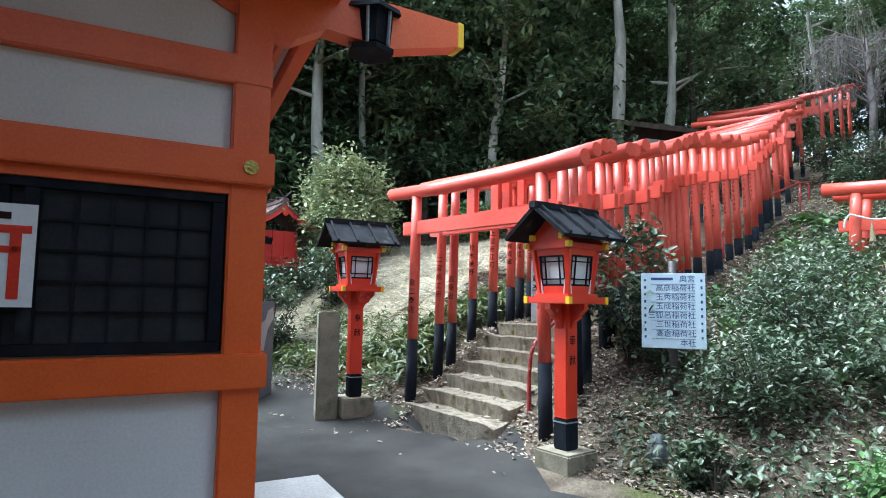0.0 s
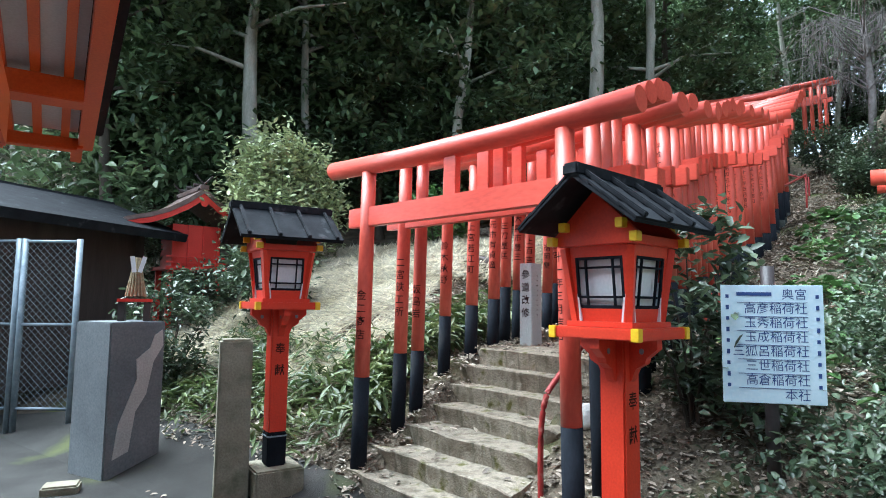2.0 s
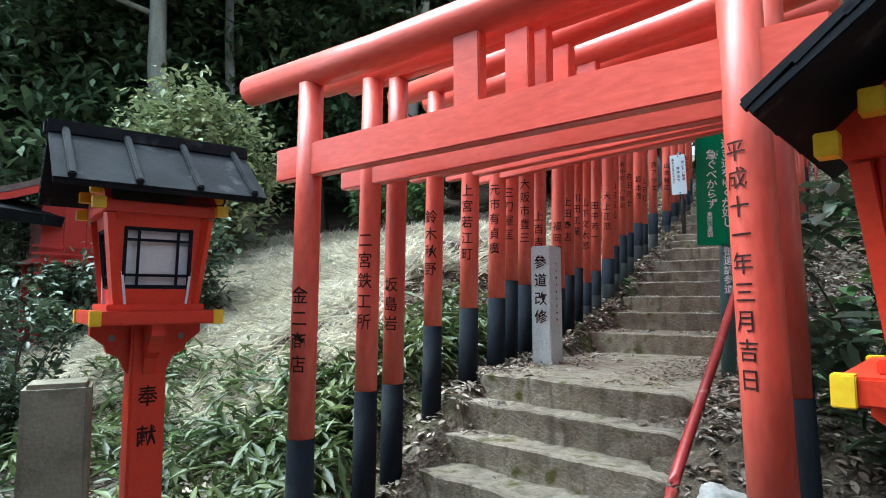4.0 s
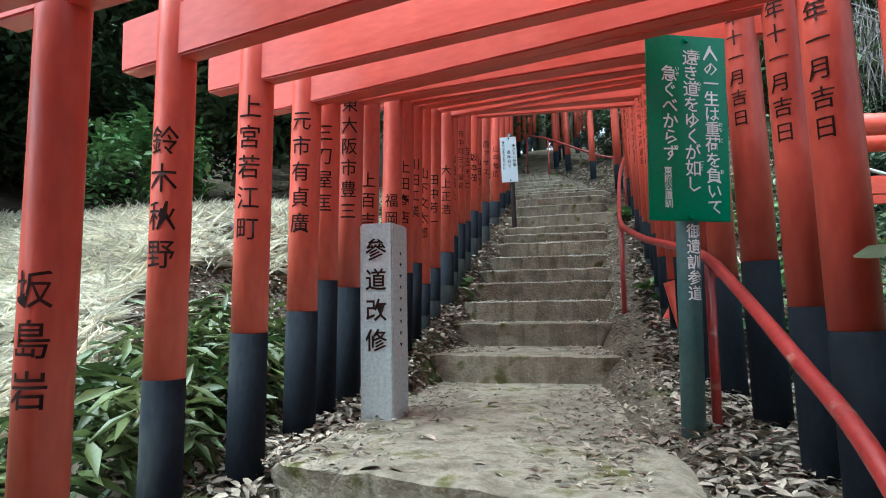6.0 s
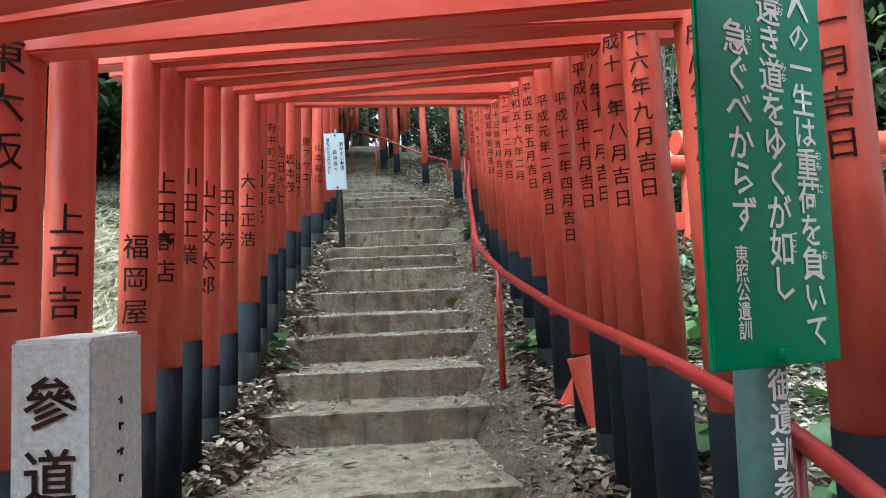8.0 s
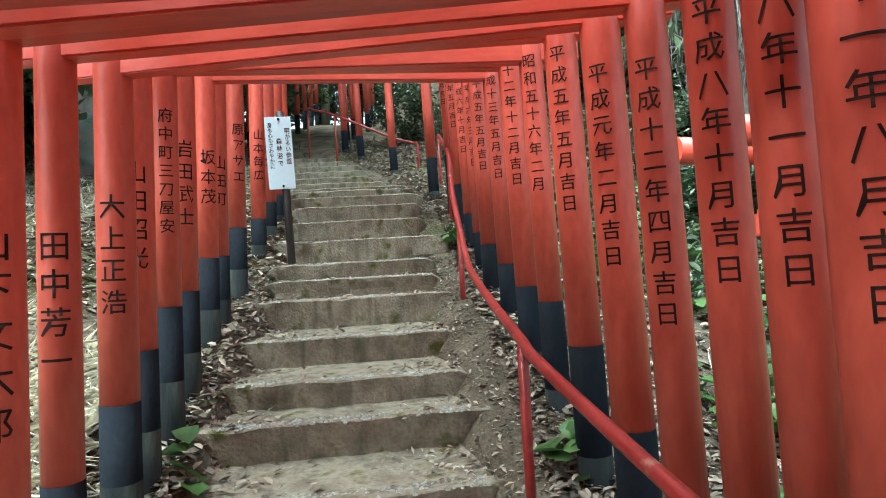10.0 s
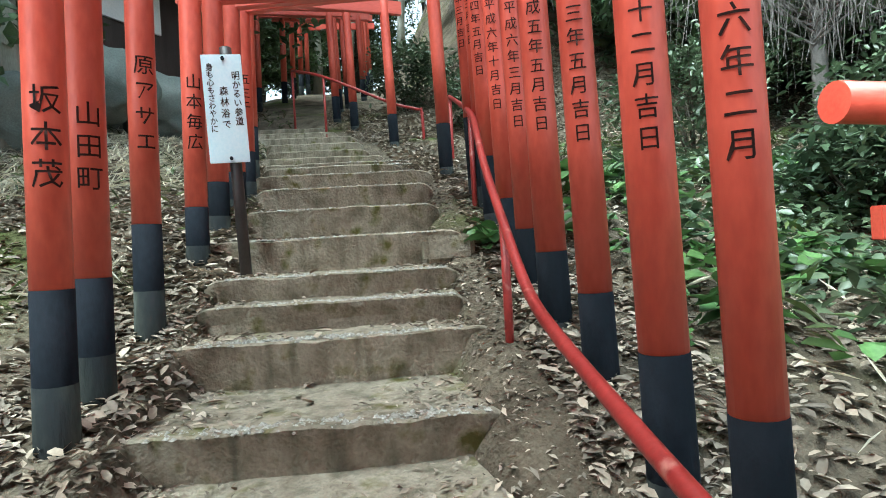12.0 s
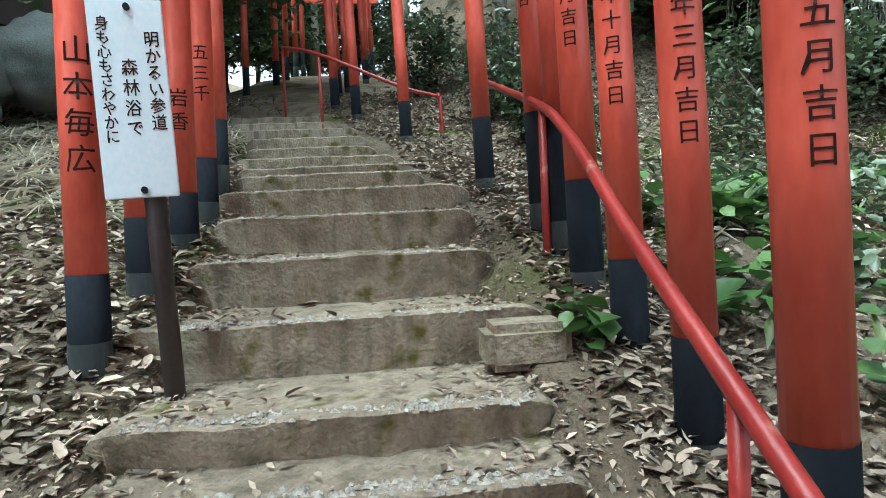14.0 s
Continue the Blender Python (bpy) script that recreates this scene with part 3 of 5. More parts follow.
# ---- lanterns at the foot of the stairs ----
def votive_lantern(x, y, turn, z0, label):
    """A post lantern: square post with black foot, brackets, tapered light box with latticed paper windows, gabled black roof."""
    root = tagged(new("votive_lantern"), label, "lantern", "lanterns at the stair foot")
    root.matrix_world = pose(x, y, z0, 0, 0, turn) @ Matrix.Diagonal((0.86, 0.86, 0.975, 1))
    bm = bmesh.new()
    box(bm, (0.46, 0.46, 0.24), (0, 0, -0.02), bevel=0.015)
    part("base_block", bm, STONE_POST, root, "mossy square stone base block")
    bm = bmesh.new()
    box(bm, (0.175, 0.175, 1.06), (0, 0, 0.9), bevel=0.012)
    part("post", bm, LANTERN_RED, root)
    bm = bmesh.new()
    box(bm, (0.182, 0.182, 0.28), (0, 0, 0.24), bevel=0.012)
    foot = part("black_foot", bm, BLACK, root, "black-painted post foot")
    bm = bmesh.new()
    box(bm, (0.188, 0.188, 0.012), (0, 0, 0.345))
    part("metal_band", bm, GALVANISED, foot)
    for k in range(4):
        bm = bmesh.new()
        outline = [(0.07, 1.16), (0.1, 1.19), (0.13, 1.25), (0.19, 1.28), (0.2, 1.31), (0.27, 1.36), (0.27, 1.41), (0.07, 1.41)]
        extrude_profile(bm, outline, 0.06, Matrix.Rotation(radians(90 * k), 4, "Z"))
        part("bracket", bm, LANTERN_RED, root)
        bm = bmesh.new()
        tube(bm, [Matrix.Rotation(radians(90 * k), 4, "Z") @ Vector((0.17, d, 1.345)) for d in (-0.034, 0.034)], 0.016, 10)
        part("bracket_stud", bm, GALVANISED, root)
    bm = bmesh.new()
    box(bm, (0.60, 0.60, 0.06), (0, 0, 1.44), bevel=0.006)
    sill = part("sill", bm, LANTERN_RED, root)
    bm = bmesh.new()
    box(bm, (0.46, 0.46, 0.03), (0, 0, 1.485), bevel=0.004)
    part("upper_sill", bm, LANTERN_RED, root)
    for sx in (-1, 1):
        for sy in (-1, 1):
            bm = bmesh.new()
            box(bm, (0.05, 0.05, 0.066), (sx * 0.285, sy * 0.285, 1.44), bevel=0.003)
            part("yellow_cap", bm, GOLD, sill, "yellow-painted corner cap")
            bm = bmesh.new()
            tube(bm, [(sx * 0.185, sy * 0.185, 1.5), (sx * 0.235, sy * 0.235, 1.9)], 0.03, 4)
            part("corner_post", bm, LANTERN_RED, root)
    for k in range(4):
        r = Matrix.Rotation(radians(90 * k), 4, "Z") @ Matrix.Translation((0, -0.175, 1.5)) @ Matrix.Rotation(radians(-7.0), 4, "X").inverted()
        bm = bmesh.new()
        box(bm, (0.40, 0.012, 0.42), (0, 0.03, 0.2))
        bmesh.ops.transform(bm, matrix=r, verts=bm.verts[:])
        part("paper_panel", bm, PAPER, root, "white paper lantern panel")
        bm = bmesh.new()
        for x0, x1, z0_, z1 in ((-0.2, -0.165, 0, 0.42), (0.165, 0.2, 0, 0.42), (-0.165, 0.165, 0, 0.07), (-0.165, 0.165, 0.35, 0.42)):
            box(bm, (x1 - x0, 0.03, z1 - z0_), ((x0 + x1) / 2, 0.008, (z0_ + z1) / 2))
        bmesh.ops.transform(bm, matrix=r, verts=bm.verts[:])
        part("panel_frame", bm, LANTERN_RED, root)
        bm = bmesh.new()
        for x0, x1, z0_, z1 in ((-0.165, -0.148, 0.07, 0.35), (0.148, 0.165, 0.07, 0.35), (-0.148, 0.148, 0.07, 0.087), (-0.148, 0.148, 0.333, 0.35), (-0.1, -0.088, 0.087, 0.333), (0.088, 0.1, 0.087, 0.333),
                                (-0.148, 0.148, 0.125, 0.137), (-0.148, 0.148, 0.285, 0.297)):
            box(bm, (x1 - x0, 0.014, z1 - z0_), ((x0 + x1) / 2, -0.002 if x1 - x0 < 0.05 else 0.004, (z0_ + z1) / 2))
        bmesh.ops.transform(bm, matrix=r, verts=bm.verts[:])
        part("lattice", bm, BLACK, root, "black window lattice")
    bm = bmesh.new()
    box(bm, (0.54, 0.54, 0.05), (0, 0, 1.93), bevel=0.005)
    plate = part("head_plate", bm, LANTERN_RED, root)
    for sx in (-1, 1):
        bm = bmesh.new()
        extrude_profile(bm, [(-0.3, 1.955), (0.3, 1.955), (0, 2.2)], 0.03, Matrix.Rotation(radians(90), 4, "Z") @ Matrix.Translation((0, sx * 0.25, 0)))
        part("gable_board", bm, LANTERN_RED, root)
        for sy in (-1, 1):
            for q, zq in ((0.29, 1.935), (0.2, 2.01)):
                bm = bmesh.new()
                box(bm, (0.06, 0.05, 0.05), (sx * 0.29, sy * q, zq), bevel=0.003)
                part("yellow_cap", bm, GOLD, plate, "yellow-painted beam end")
    for sy in (-1, 1):
        slope = Matrix.Translation((0, sy * 0.2, 2.125)) @ Matrix.Rotation(radians(-sy * 34), 4, "X")
        bm = bmesh.new()
        box(bm, (0.98, 0.49, 0.022), (0, 0, 0), bevel=0.004)
        for row in range(4):
            box(bm, (0.985, 0.135, 0.012), (0, sy * (-0.175 + 0.117 * row), 0.018 + 0.002 * (row % 2)), Matrix.Rotation(radians(-sy * 3), 4, "X"))
        bmesh.ops.transform(bm, matrix=slope, verts=bm.verts[:])
        roof = part("roof_slope", bm, ROOF_BLACK, root, "black metal-sheet roof slope")
        for xx in (-0.42, -0.14, 0.14, 0.42):
            bm = bmesh.new()
            box(bm, (0.035, 0.51, 0.03), (xx, 0, 0.04), bevel=0.006)
            bmesh.ops.transform(bm, matrix=slope, verts=bm.verts[:])
            part("roof_batten", bm, ROOF_BLACK, roof)
    bm = bmesh.new()
    box(bm, (1.02, 0.11, 0.07), (0, 0, 2.285), bevel=0.012)
    part("ridge", bm, ROOF_BLACK, root)
    lettering("character", "奉献", 0.1, INK, root, Matrix.Translation((0, -0.09, 1.12)), squeeze=1.8)
    return root


votive_lantern(0.97, 4.17, 40, gz(0.97, 4.17) + 0.05, "vermilion wooden votive lantern with black roof beside the stairs and shrubs")
votive_lantern(-1.29, 6.1, 30, 0.24, "vermilion wooden votive lantern with black roof beside a stone post")


# ---- shrine hall with latticed window ----
def hall_box(name, mat, x0, x1, y0, y1, z0, z1, parent, bevel=0.006, label=""):
    bm = bmesh.new()
    box(bm, (x1 - x0, y1 - y0, z1 - z0), ((x0 + x1) / 2, (y0 + y1) / 2, (z0 + z1) / 2), bevel=bevel)
    bmesh.ops.recalc_face_normals(bm, faces=bm.faces[:])
    return part(name, bm, mat, parent, label)


hall = tagged(new("shrine_hall"), "shrine hall with orange-vermilion timber frame and white plaster walls", "shrine building", kind="structure")
hall.matrix_world = Matrix(((-0.86, -0.51, 0, -1.15), (-0.51, 0.86, 0, 2.26), (0, 0, 1, 0), (0, 0, 0, 1)))  # local x along the wall, y into depth
hall_box("wall", PLASTER, 0.05, 4.6, 0.05, 0.15, 0.0, 1.21, hall, 0.0)
hall_box("wall", PLASTER, 0.05, 4.6, 0.05, 0.15, 2.19, 3.6, hall, 0.0)
hall_box("wall", PLASTER, 0.05, 0.15, 0.15, 0.7, 0.0, 3.6, hall, 0.0)
hall_box("wall", PLASTER, 4.5, 4.6, 0.15, 0.7, 0.0, 3.6, hall, 0.0)
hall_box("wall", PLASTER, 0.05, 4.6, 0.7, 0.8, 0.0, 3.6, hall, 0.0)
for px, py in ((0, 0), (0, 0.62), (4.5, 0), (4.5, 0.62)):
    col = hall_box("column", ORANGE, px - 0.01, px + 0.21, py - 0.01, py + 0.21, 0.08, 3.55, hall, 0.012)
    hall_box("column_stone", STONE_POST, px - 0.07, px + 0.27, py - 0.07, py + 0.27, 0.0, 0.09, hall, 0.01)
for z0, z1, proud in ((2.80, 2.98, 0.0), (2.19, 2.39, 0.04), (1.0, 1.20, 0.04)):
    hall_box("beam", ORANGE, -0.015 - proud * 0.6, 4.7, -0.02 - proud, 0.14, z0, z1, hall, 0.008)
    hall_box("beam", ORANGE, -0.03 - proud, 0.14, 0.16, 0.84, z0 + 0.002, z1 - 0.002, hall, 0.008)
hall_box("window_trim", ORANGE, 0.21, 4.5, -0.005, 0.1, 2.13, 2.19, hall, 0.004)
bm = bmesh.new()
for k in range(8):
    a = k * math.pi / 4
    tube(bm, [(0.1 + 0.024 * math.cos(a), -0.062, 2.29 + 0.024 * math.sin(a)), (0.1 + 0.024 * math.cos(a), -0.072, 2.29 + 0.024 * math.sin(a))], 0.02, 10)
tube(bm, [(0.1, -0.062, 2.29), (0.1, -0.078, 2.29)], 0.02, 12)
part("brass_crest", bm, BRASS, hall, "brass flower-shaped nail cover")
win = tagged(new("window_1"), "black wooden lattice window with dark panes and a paper notice", "window", kind="structure")
win.matrix_world = hall.matrix_world.copy()
hall_box("window_frame", BLACK, 0.22, 4.48, 0.02, 0.09, 1.21, 1.27, win, 0.004)
hall_box("window_frame", BLACK, 0.22, 4.48, 0.02, 0.09, 2.08, 2.13, win, 0.004)
for x0, x1 in ((0.22, 0.29), (1.13, 1.2), (1.26, 1.33), (2.2, 2.27), (4.4, 4.47)):
    hall_box("window_stile", BLACK, x0, x1, 0.025, 0.085, 1.272, 2.078, win, 0.004)
hall_box("pane", SMOKED, 0.26, 4.45, 0.075, 0.083, 1.25, 2.1, win, 0.0)
for k in range(1, 5):
    hall_box("lattice_bar", BLACK, 0.29, 4.4, 0.05, 0.068, 1.27 + k * 0.162 - 0.008, 1.27 + k * 0.162 + 0.008, win, 0.0)
for k in range(1, 24):
    xx = 0.29 + k * 0.168
    hall_box("lattice_bar", BLACK, xx - 0.008, xx + 0.008, 0.052, 0.07, 1.272, 2.078, win, 0.0)
notice = tagged(new("paper_notice"), "white paper notice with a red gate drawing on the dark window", "poster")
notice.matrix_world = hall.matrix_world.copy()
hall_box("sheet", PAPER, 1.13, 1.5, -0.012, -0.006, 1.46, 1.98, notice, 0.0, "white paper sheet")
for x0, x1, z0, z1 in ((1.15, 1.48, 1.83, 1.87), (1.19, 1.44, 1.73, 1.765), (1.19, 1.24, 1.5, 1.83), (1.39, 1.44, 1.5, 1.83)):
    hall_box("red_stroke", LANTERN_RED, x0, x1, -0.018, -0.0125, z0, z1, notice, 0.0)
for k in range(5):
    hall_box("text_bar", INK, 1.29, 1.33 + 0.01 * (k % 2), -0.018, -0.0125, 1.5 + k * 0.04, 1.525 + k * 0.04, notice, 0.0)
hall_box("text_bar", INK, 1.24, 1.38, -0.018, -0.0125, 1.9, 1.935, notice, 0.0)
# eaves: boarded soffit with rafters that slope down to the back
ROOF = Matrix.Translation((0, 0, 3.53)) @ Matrix.Rotation(radians(-8.5), 4, "X")
eave = tagged(new("eaves"), "orange rafters and white boards under the overhanging roof of the hall", "roof", kind="structure")
eave.matrix_world = hall.matrix_world @ ROOF
hall_box("soffit", PLASTER, -0.32, 5.0, -2.2, 3.95, 0.07, 0.1, eave, 0.0)
hall_box("roof_slab", ROOF_BLACK, -0.5, 5.1, -2.3, 4.05, 0.102, 0.24, eave, 0.01)
for k in range(30):
    xx = -0.26 + k * 0.18
    hall_box("rafter", ORANGE, xx, xx + 0.055, -2.2, 3.98, 0.0, 0.068, eave, 0.004)
hall_box("eave_beam", ORANGE, -0.322, 5.0, 2.85, 2.99, -0.16, -0.004, eave, 0.006)
hall_box("fascia", ORANGE, -0.43, -0.325, -2.25, 4.0, -0.06, 0.1, eave, 0.006)
hall_box("fascia", ORANGE, -0.32, 5.0, 3.9, 3.97, -0.1, -0.002, eave, 0.006)
for xx in (-0.36, 0.3, 1.0):
    hall_box("rafter_tip", ORANGE, xx, xx + 0.08, 3.9, 4.25, -0.08, 0.0, eave, 0.006)
arm = tagged(new("bracket_beam"), "orange carved bracket beam with a yellow painted end under the eaves", "beam", kind="structure")
arm.matrix_world = hall.matrix_world.copy()
bm = bmesh.new()
extrude_profile(bm, [(-1.36, 3.38), (-1.36, 3.55), (0.6, 3.6), (0.6, 3.36), (0.35, 3.3), (0.05, 3.17), (-0.15, 3.16), (-0.35, 3.28), (-0.8, 3.24)], 0.16, Matrix.Translation((0, 0.1, 0)))
bmesh.ops.recalc_face_normals(bm, faces=bm.faces[:])
part("beam", bm, ORANGE, arm)
bm = bmesh.new()
box(bm, (0.05, 0.17, 0.19), (-1.36, 0.1, 3.465), bevel=0.004)
part("end_cap", bm, GOLD, arm, "yellow-painted beam end")
bm = bmesh.new()
box(bm, (0.09, 0.18, 0.22), (0.06, 0.1, 3.28), bevel=0.004)
part("end_cap", bm, GOLD, arm, "yellow-painted bracket face")
hang = tagged(new("hanging_lantern"), "small black metal lantern hanging under the eaves", "lantern")
hang.matrix_world = hall.matrix_world @ Matrix.Translation((-0.69, 0.1, 3.2)) @ Matrix.Scale(1.25, 4)
bm = bmesh.new()
for z0, z1, r0, r1 in ((0.0, 0.03, 0.13, 0.13), (0.05, 0.22, 0.11, 0.125), (0.22, 0.25, 0.17, 0.16), (0.25, 0.32, 0.15, 0.04)):
    tube(bm, [(0, 0, z0), (0, 0, z1)], [r0, r1], 6)
part("body", bm, BLACK, hang)
bm = bmesh.new()
for k in range(6):
    a = math.pi / 3 * k
    tube(bm, [(0.118 * math.cos(a), 0.118 * math.sin(a), 0.03), (0.13 * math.cos(a), 0.13 * math.sin(a), 0.24)], 0.01, 6)
part("cage_bars", bm, GALVANISED, hang)
bm = bmesh.new()
tube(bm, [(0, 0, 0.32), (0, 0, 0.5)], 0.006, 6)
part("chain", bm, BLACK, hang)
kerb = tagged(new("pale_kerb"), "pale concrete apron strip along the foot of the shrine hall", "kerb", kind="structure")
kerb.matrix_world = hall.matrix_world.copy()
hall_box("apron", KERB, -0.8, 5.0, -0.85, 0.1, -0.05, 0.075, kerb, 0.012)
hall_box("apron", KERB, -0.797, 0.1, 0.104, 1.3, -0.05, 0.072, kerb, 0.012)


# plain building side closing the forecourt, unseen and added to shade the hall
back = tagged(new("wall_south"), "plain dark timber wall, unseen, added to close the forecourt and shade the hall", "wall", kind="structure")
for x0, x1, y0, y1, z1 in ((-12.0, 9.0, -5.3, -5.0, 5.0), (-12.3, -12.0, -5.3, 4.0, 5.0)):
    bm = bmesh.new()
    box(bm, (x1 - x0, y1 - y0, z1 + 0.2), ((x0 + x1) / 2, (y0 + y1) / 2, z1 / 2))
    part("wall", bm, SHADOW_WOOD, back)
bm = bmesh.new()
box(bm, (21.4, 2.6, 0.12), (-1.5, -4.6, 4.2), Matrix.Rotation(radians(12), 4, "X"))
part("eave", bm, ROOF_BLACK, back)

# ---- stone post, cement plinth, gate and hut at the forest edge ----
def simple_post(name, label, category, mat, x, y, z0, turn, w, d, h, bevel=0.015, top=0.97):
    bm = bmesh.new()
    box(bm, (w, d, h + 0.3), (0, 0, h / 2 - 0.15), bevel=bevel, top=top)
    ob = tagged(mesh_object(name, bm, mat), label, category)
    ob.matrix_world = pose(x, y, z0, 0, 0, turn)
    return ob


simple_post("stone_post", "weathered brownish square stone post with worn edges", "stone post", STONE_POST, -1.6, 5.98, 0.25, 20, 0.26, 0.24, 1.12, 0.02)
plinth = tagged(new("cement_plinth"), "grey cement plinth with a pale repair patch beside bamboo grass", "plinth")
plinth.matrix_world = pose(-2.96, 6.88, 0.34, 0, 0, 58)
bm = bmesh.new()
box(bm, (0.55, 0.55, 1.43), (0, 0, 0.415), bevel=0.012)
part("body", bm, GREY_CEMENT, plinth)
bm = bmesh.new()
ring = [(0.24, 1.05), (0.255, 0.9), (0.16, 0.75), (0.1, 0.45), (0.0, 0.3), (-0.05, -0.05), (-0.2, -0.1), (-0.16, 0.2), (-0.08, 0.4), (0.0, 0.6), (-0.02, 0.78), (0.12, 0.88), (0.16, 1.0)]
extrude_profile(bm, ring, 0.008, Matrix.Translation((0, -0.278, 0.0)))
bmesh.ops.recalc_face_normals(bm, faces=bm.faces[:])
part("repair_patch", bm, KERB, plinth, "pale grey cement repair patch")
simple_post("stone_slab", "small dark stone block on the asphalt", "stone", STONE_POST, -3.05, 6.2, 0.05, 20, 0.28, 0.2, 0.1, 0.015)
altar = tagged(new("offering_altar"), "small red offering altar with straw and paper on the cement plinth", "altar")
altar.matrix_world = pose(-2.88, 6.95, 1.47, 0, 0, 20)
bm = bmesh.new()
box(bm, (0.3, 0.2, 0.03), (0, 0, 0.2), bevel=0.004)
part("shelf", bm, SHRINE_RED, altar)
for sx in (-0.11, 0.11):
    bm = bmesh.new()
    box(bm, (0.06, 0.16, 0.19), (sx, 0, 0.09), bevel=0.004)
    part("leg", bm, SHADOW_WOOD, altar)
bm = bmesh.new()
for k in range(16):
    a = k * 0.39
    tube(bm, [(0.02 * math.cos(a), 0.02 * math.sin(a), 0.62), (0.09 * math.cos(a), 0.05 * math.sin(a), 0.24)], 0.009, 5)
tube(bm, [(0, 0, 0.57), (0, 0, 0.62)], 0.035, 10)
part("straw_bundle", bm, ROPE, altar, "dry straw bundle")
for sx in (-0.03, 0.05):
    bm = bmesh.new()
    box(bm, (0.04, 0.006, 0.16), (sx, -0.06, 0.55), Matrix.Rotation(radians(sx * 300), 4, "Y"))
    part("paper_streamer", bm, PAPER, altar, "white paper streamer")


def small_shrine(x, y, z0, turn):
    root = tagged(new("small_shrine"), "small red wooden shrine with curved brown shingle roof", "shrine")
    root.matrix_world = pose(x, y, z0, 0, 0, turn)
    for sx in (-0.42, 0.42):
        for sy in (-0.35, 0.35):
            bm = bmesh.new()
            box(bm, (0.09, 0.09, 1.2), (sx, sy, -0.3), bevel=0.006)
            part("leg", bm, SHRINE_RED, root)
    bm = bmesh.new()
    box(bm, (1.05, 0.95, 0.06), (0, 0, 0.3), bevel=0.006)
    part("floor", bm, SHRINE_RED, root)
    bm = bmesh.new()
    box(bm, (0.8, 0.7, 0.75), (0, 0, 0.7), bevel=0.006)
    part("cabin", bm, SHRINE_RED, root)
    for sx in (-0.39, -0.13, 0.13, 0.39):
        bm = bmesh.new()
        box(bm, (0.05, 0.04, 0.74), (sx, -0.36, 0.7), bevel=0.004)
        part("front_post", bm, SHRINE_RED, root)
    for zz in (0.4, 0.5):
        bm = bmesh.new()
        box(bm, (1.06, 0.03, 0.03), (0, -0.46, zz), bevel=0.003)
        part("rail", bm, SHRINE_RED, root)
    for sx in (-1, 1):
        bm = bmesh.new()
        prof = [(0.0, 1.62), (0.25, 1.42), (0.55, 1.24), (0.85, 1.15), (0.87, 1.21), (0.57, 1.31), (0.27, 1.5), (0.0, 1.71)]
        if sx < 0:
            prof[3:5] = [(0.85, 1.12), (1.2, 1.03), (1.22, 1.09), (0.87, 1.19)]
        extrude_profile(bm, [(sx * a, b) for a, b in prof], 1.35)
        bmesh.ops.recalc_face_normals(bm, faces=bm.faces[:])
        roof = part("roof_slope", bm, ROOF_BROWN, root, "weathered brown shingle roof slope")
        bm = bmesh.new()
        prof = [(0.0, 1.5), (0.25, 1.31), (0.55, 1.14), (0.83, 1.06), (0.85, 1.14), (0.55, 1.235), (0.25, 1.415), (0.0, 1.615)]
        if sx < 0:
            prof[3:5] = [(0.83, 1.03), (1.18, 0.95), (1.19, 1.025), (0.85, 1.115)]
        extrude_profile(bm, [(sx * a, b) for a, b in prof], 0.05, Matrix.Translation((0, -0.64, 0)))
        bmesh.ops.recalc_face_normals(bm, faces=bm.faces[:])
        part("bargeboard", bm, SHRINE_RED, root)
    bm = bmesh.new()
    tube(bm, [(0, -0.68, 1.44), (0, -0.7, 1.44)], 0.07, 6)
    part("gable_pendant", bm, SHRINE_RED, root)
    bm = bmesh.new()
    box(bm, (0.14, 1.4, 0.09), (0, 0, 1.72), bevel=0.01)
    ridge = part("ridge", bm, ROOF_BROWN, root)
    for sy in (-0.4, 0.0, 0.4):
        bm = bmesh.new()
        tube(bm, [(-0.11, sy, 1.79), (0.11, sy, 1.79)], 0.035, 10)
        part("ridge_log", bm, SHADOW_WOOD, ridge)
    for sy in (-0.62, 0.62):
        for sx in (-1, 1):
            bm = bmesh.new()
            tube(bm, [(-sx * 0.1, sy, 1.68), (sx * 0.16, sy, 1.95)], 0.02, 4)
            part("finial", bm, SHADOW_WOOD, ridge)
    return root


small_shrine(-4.3, 12.0, 1.92, 38)


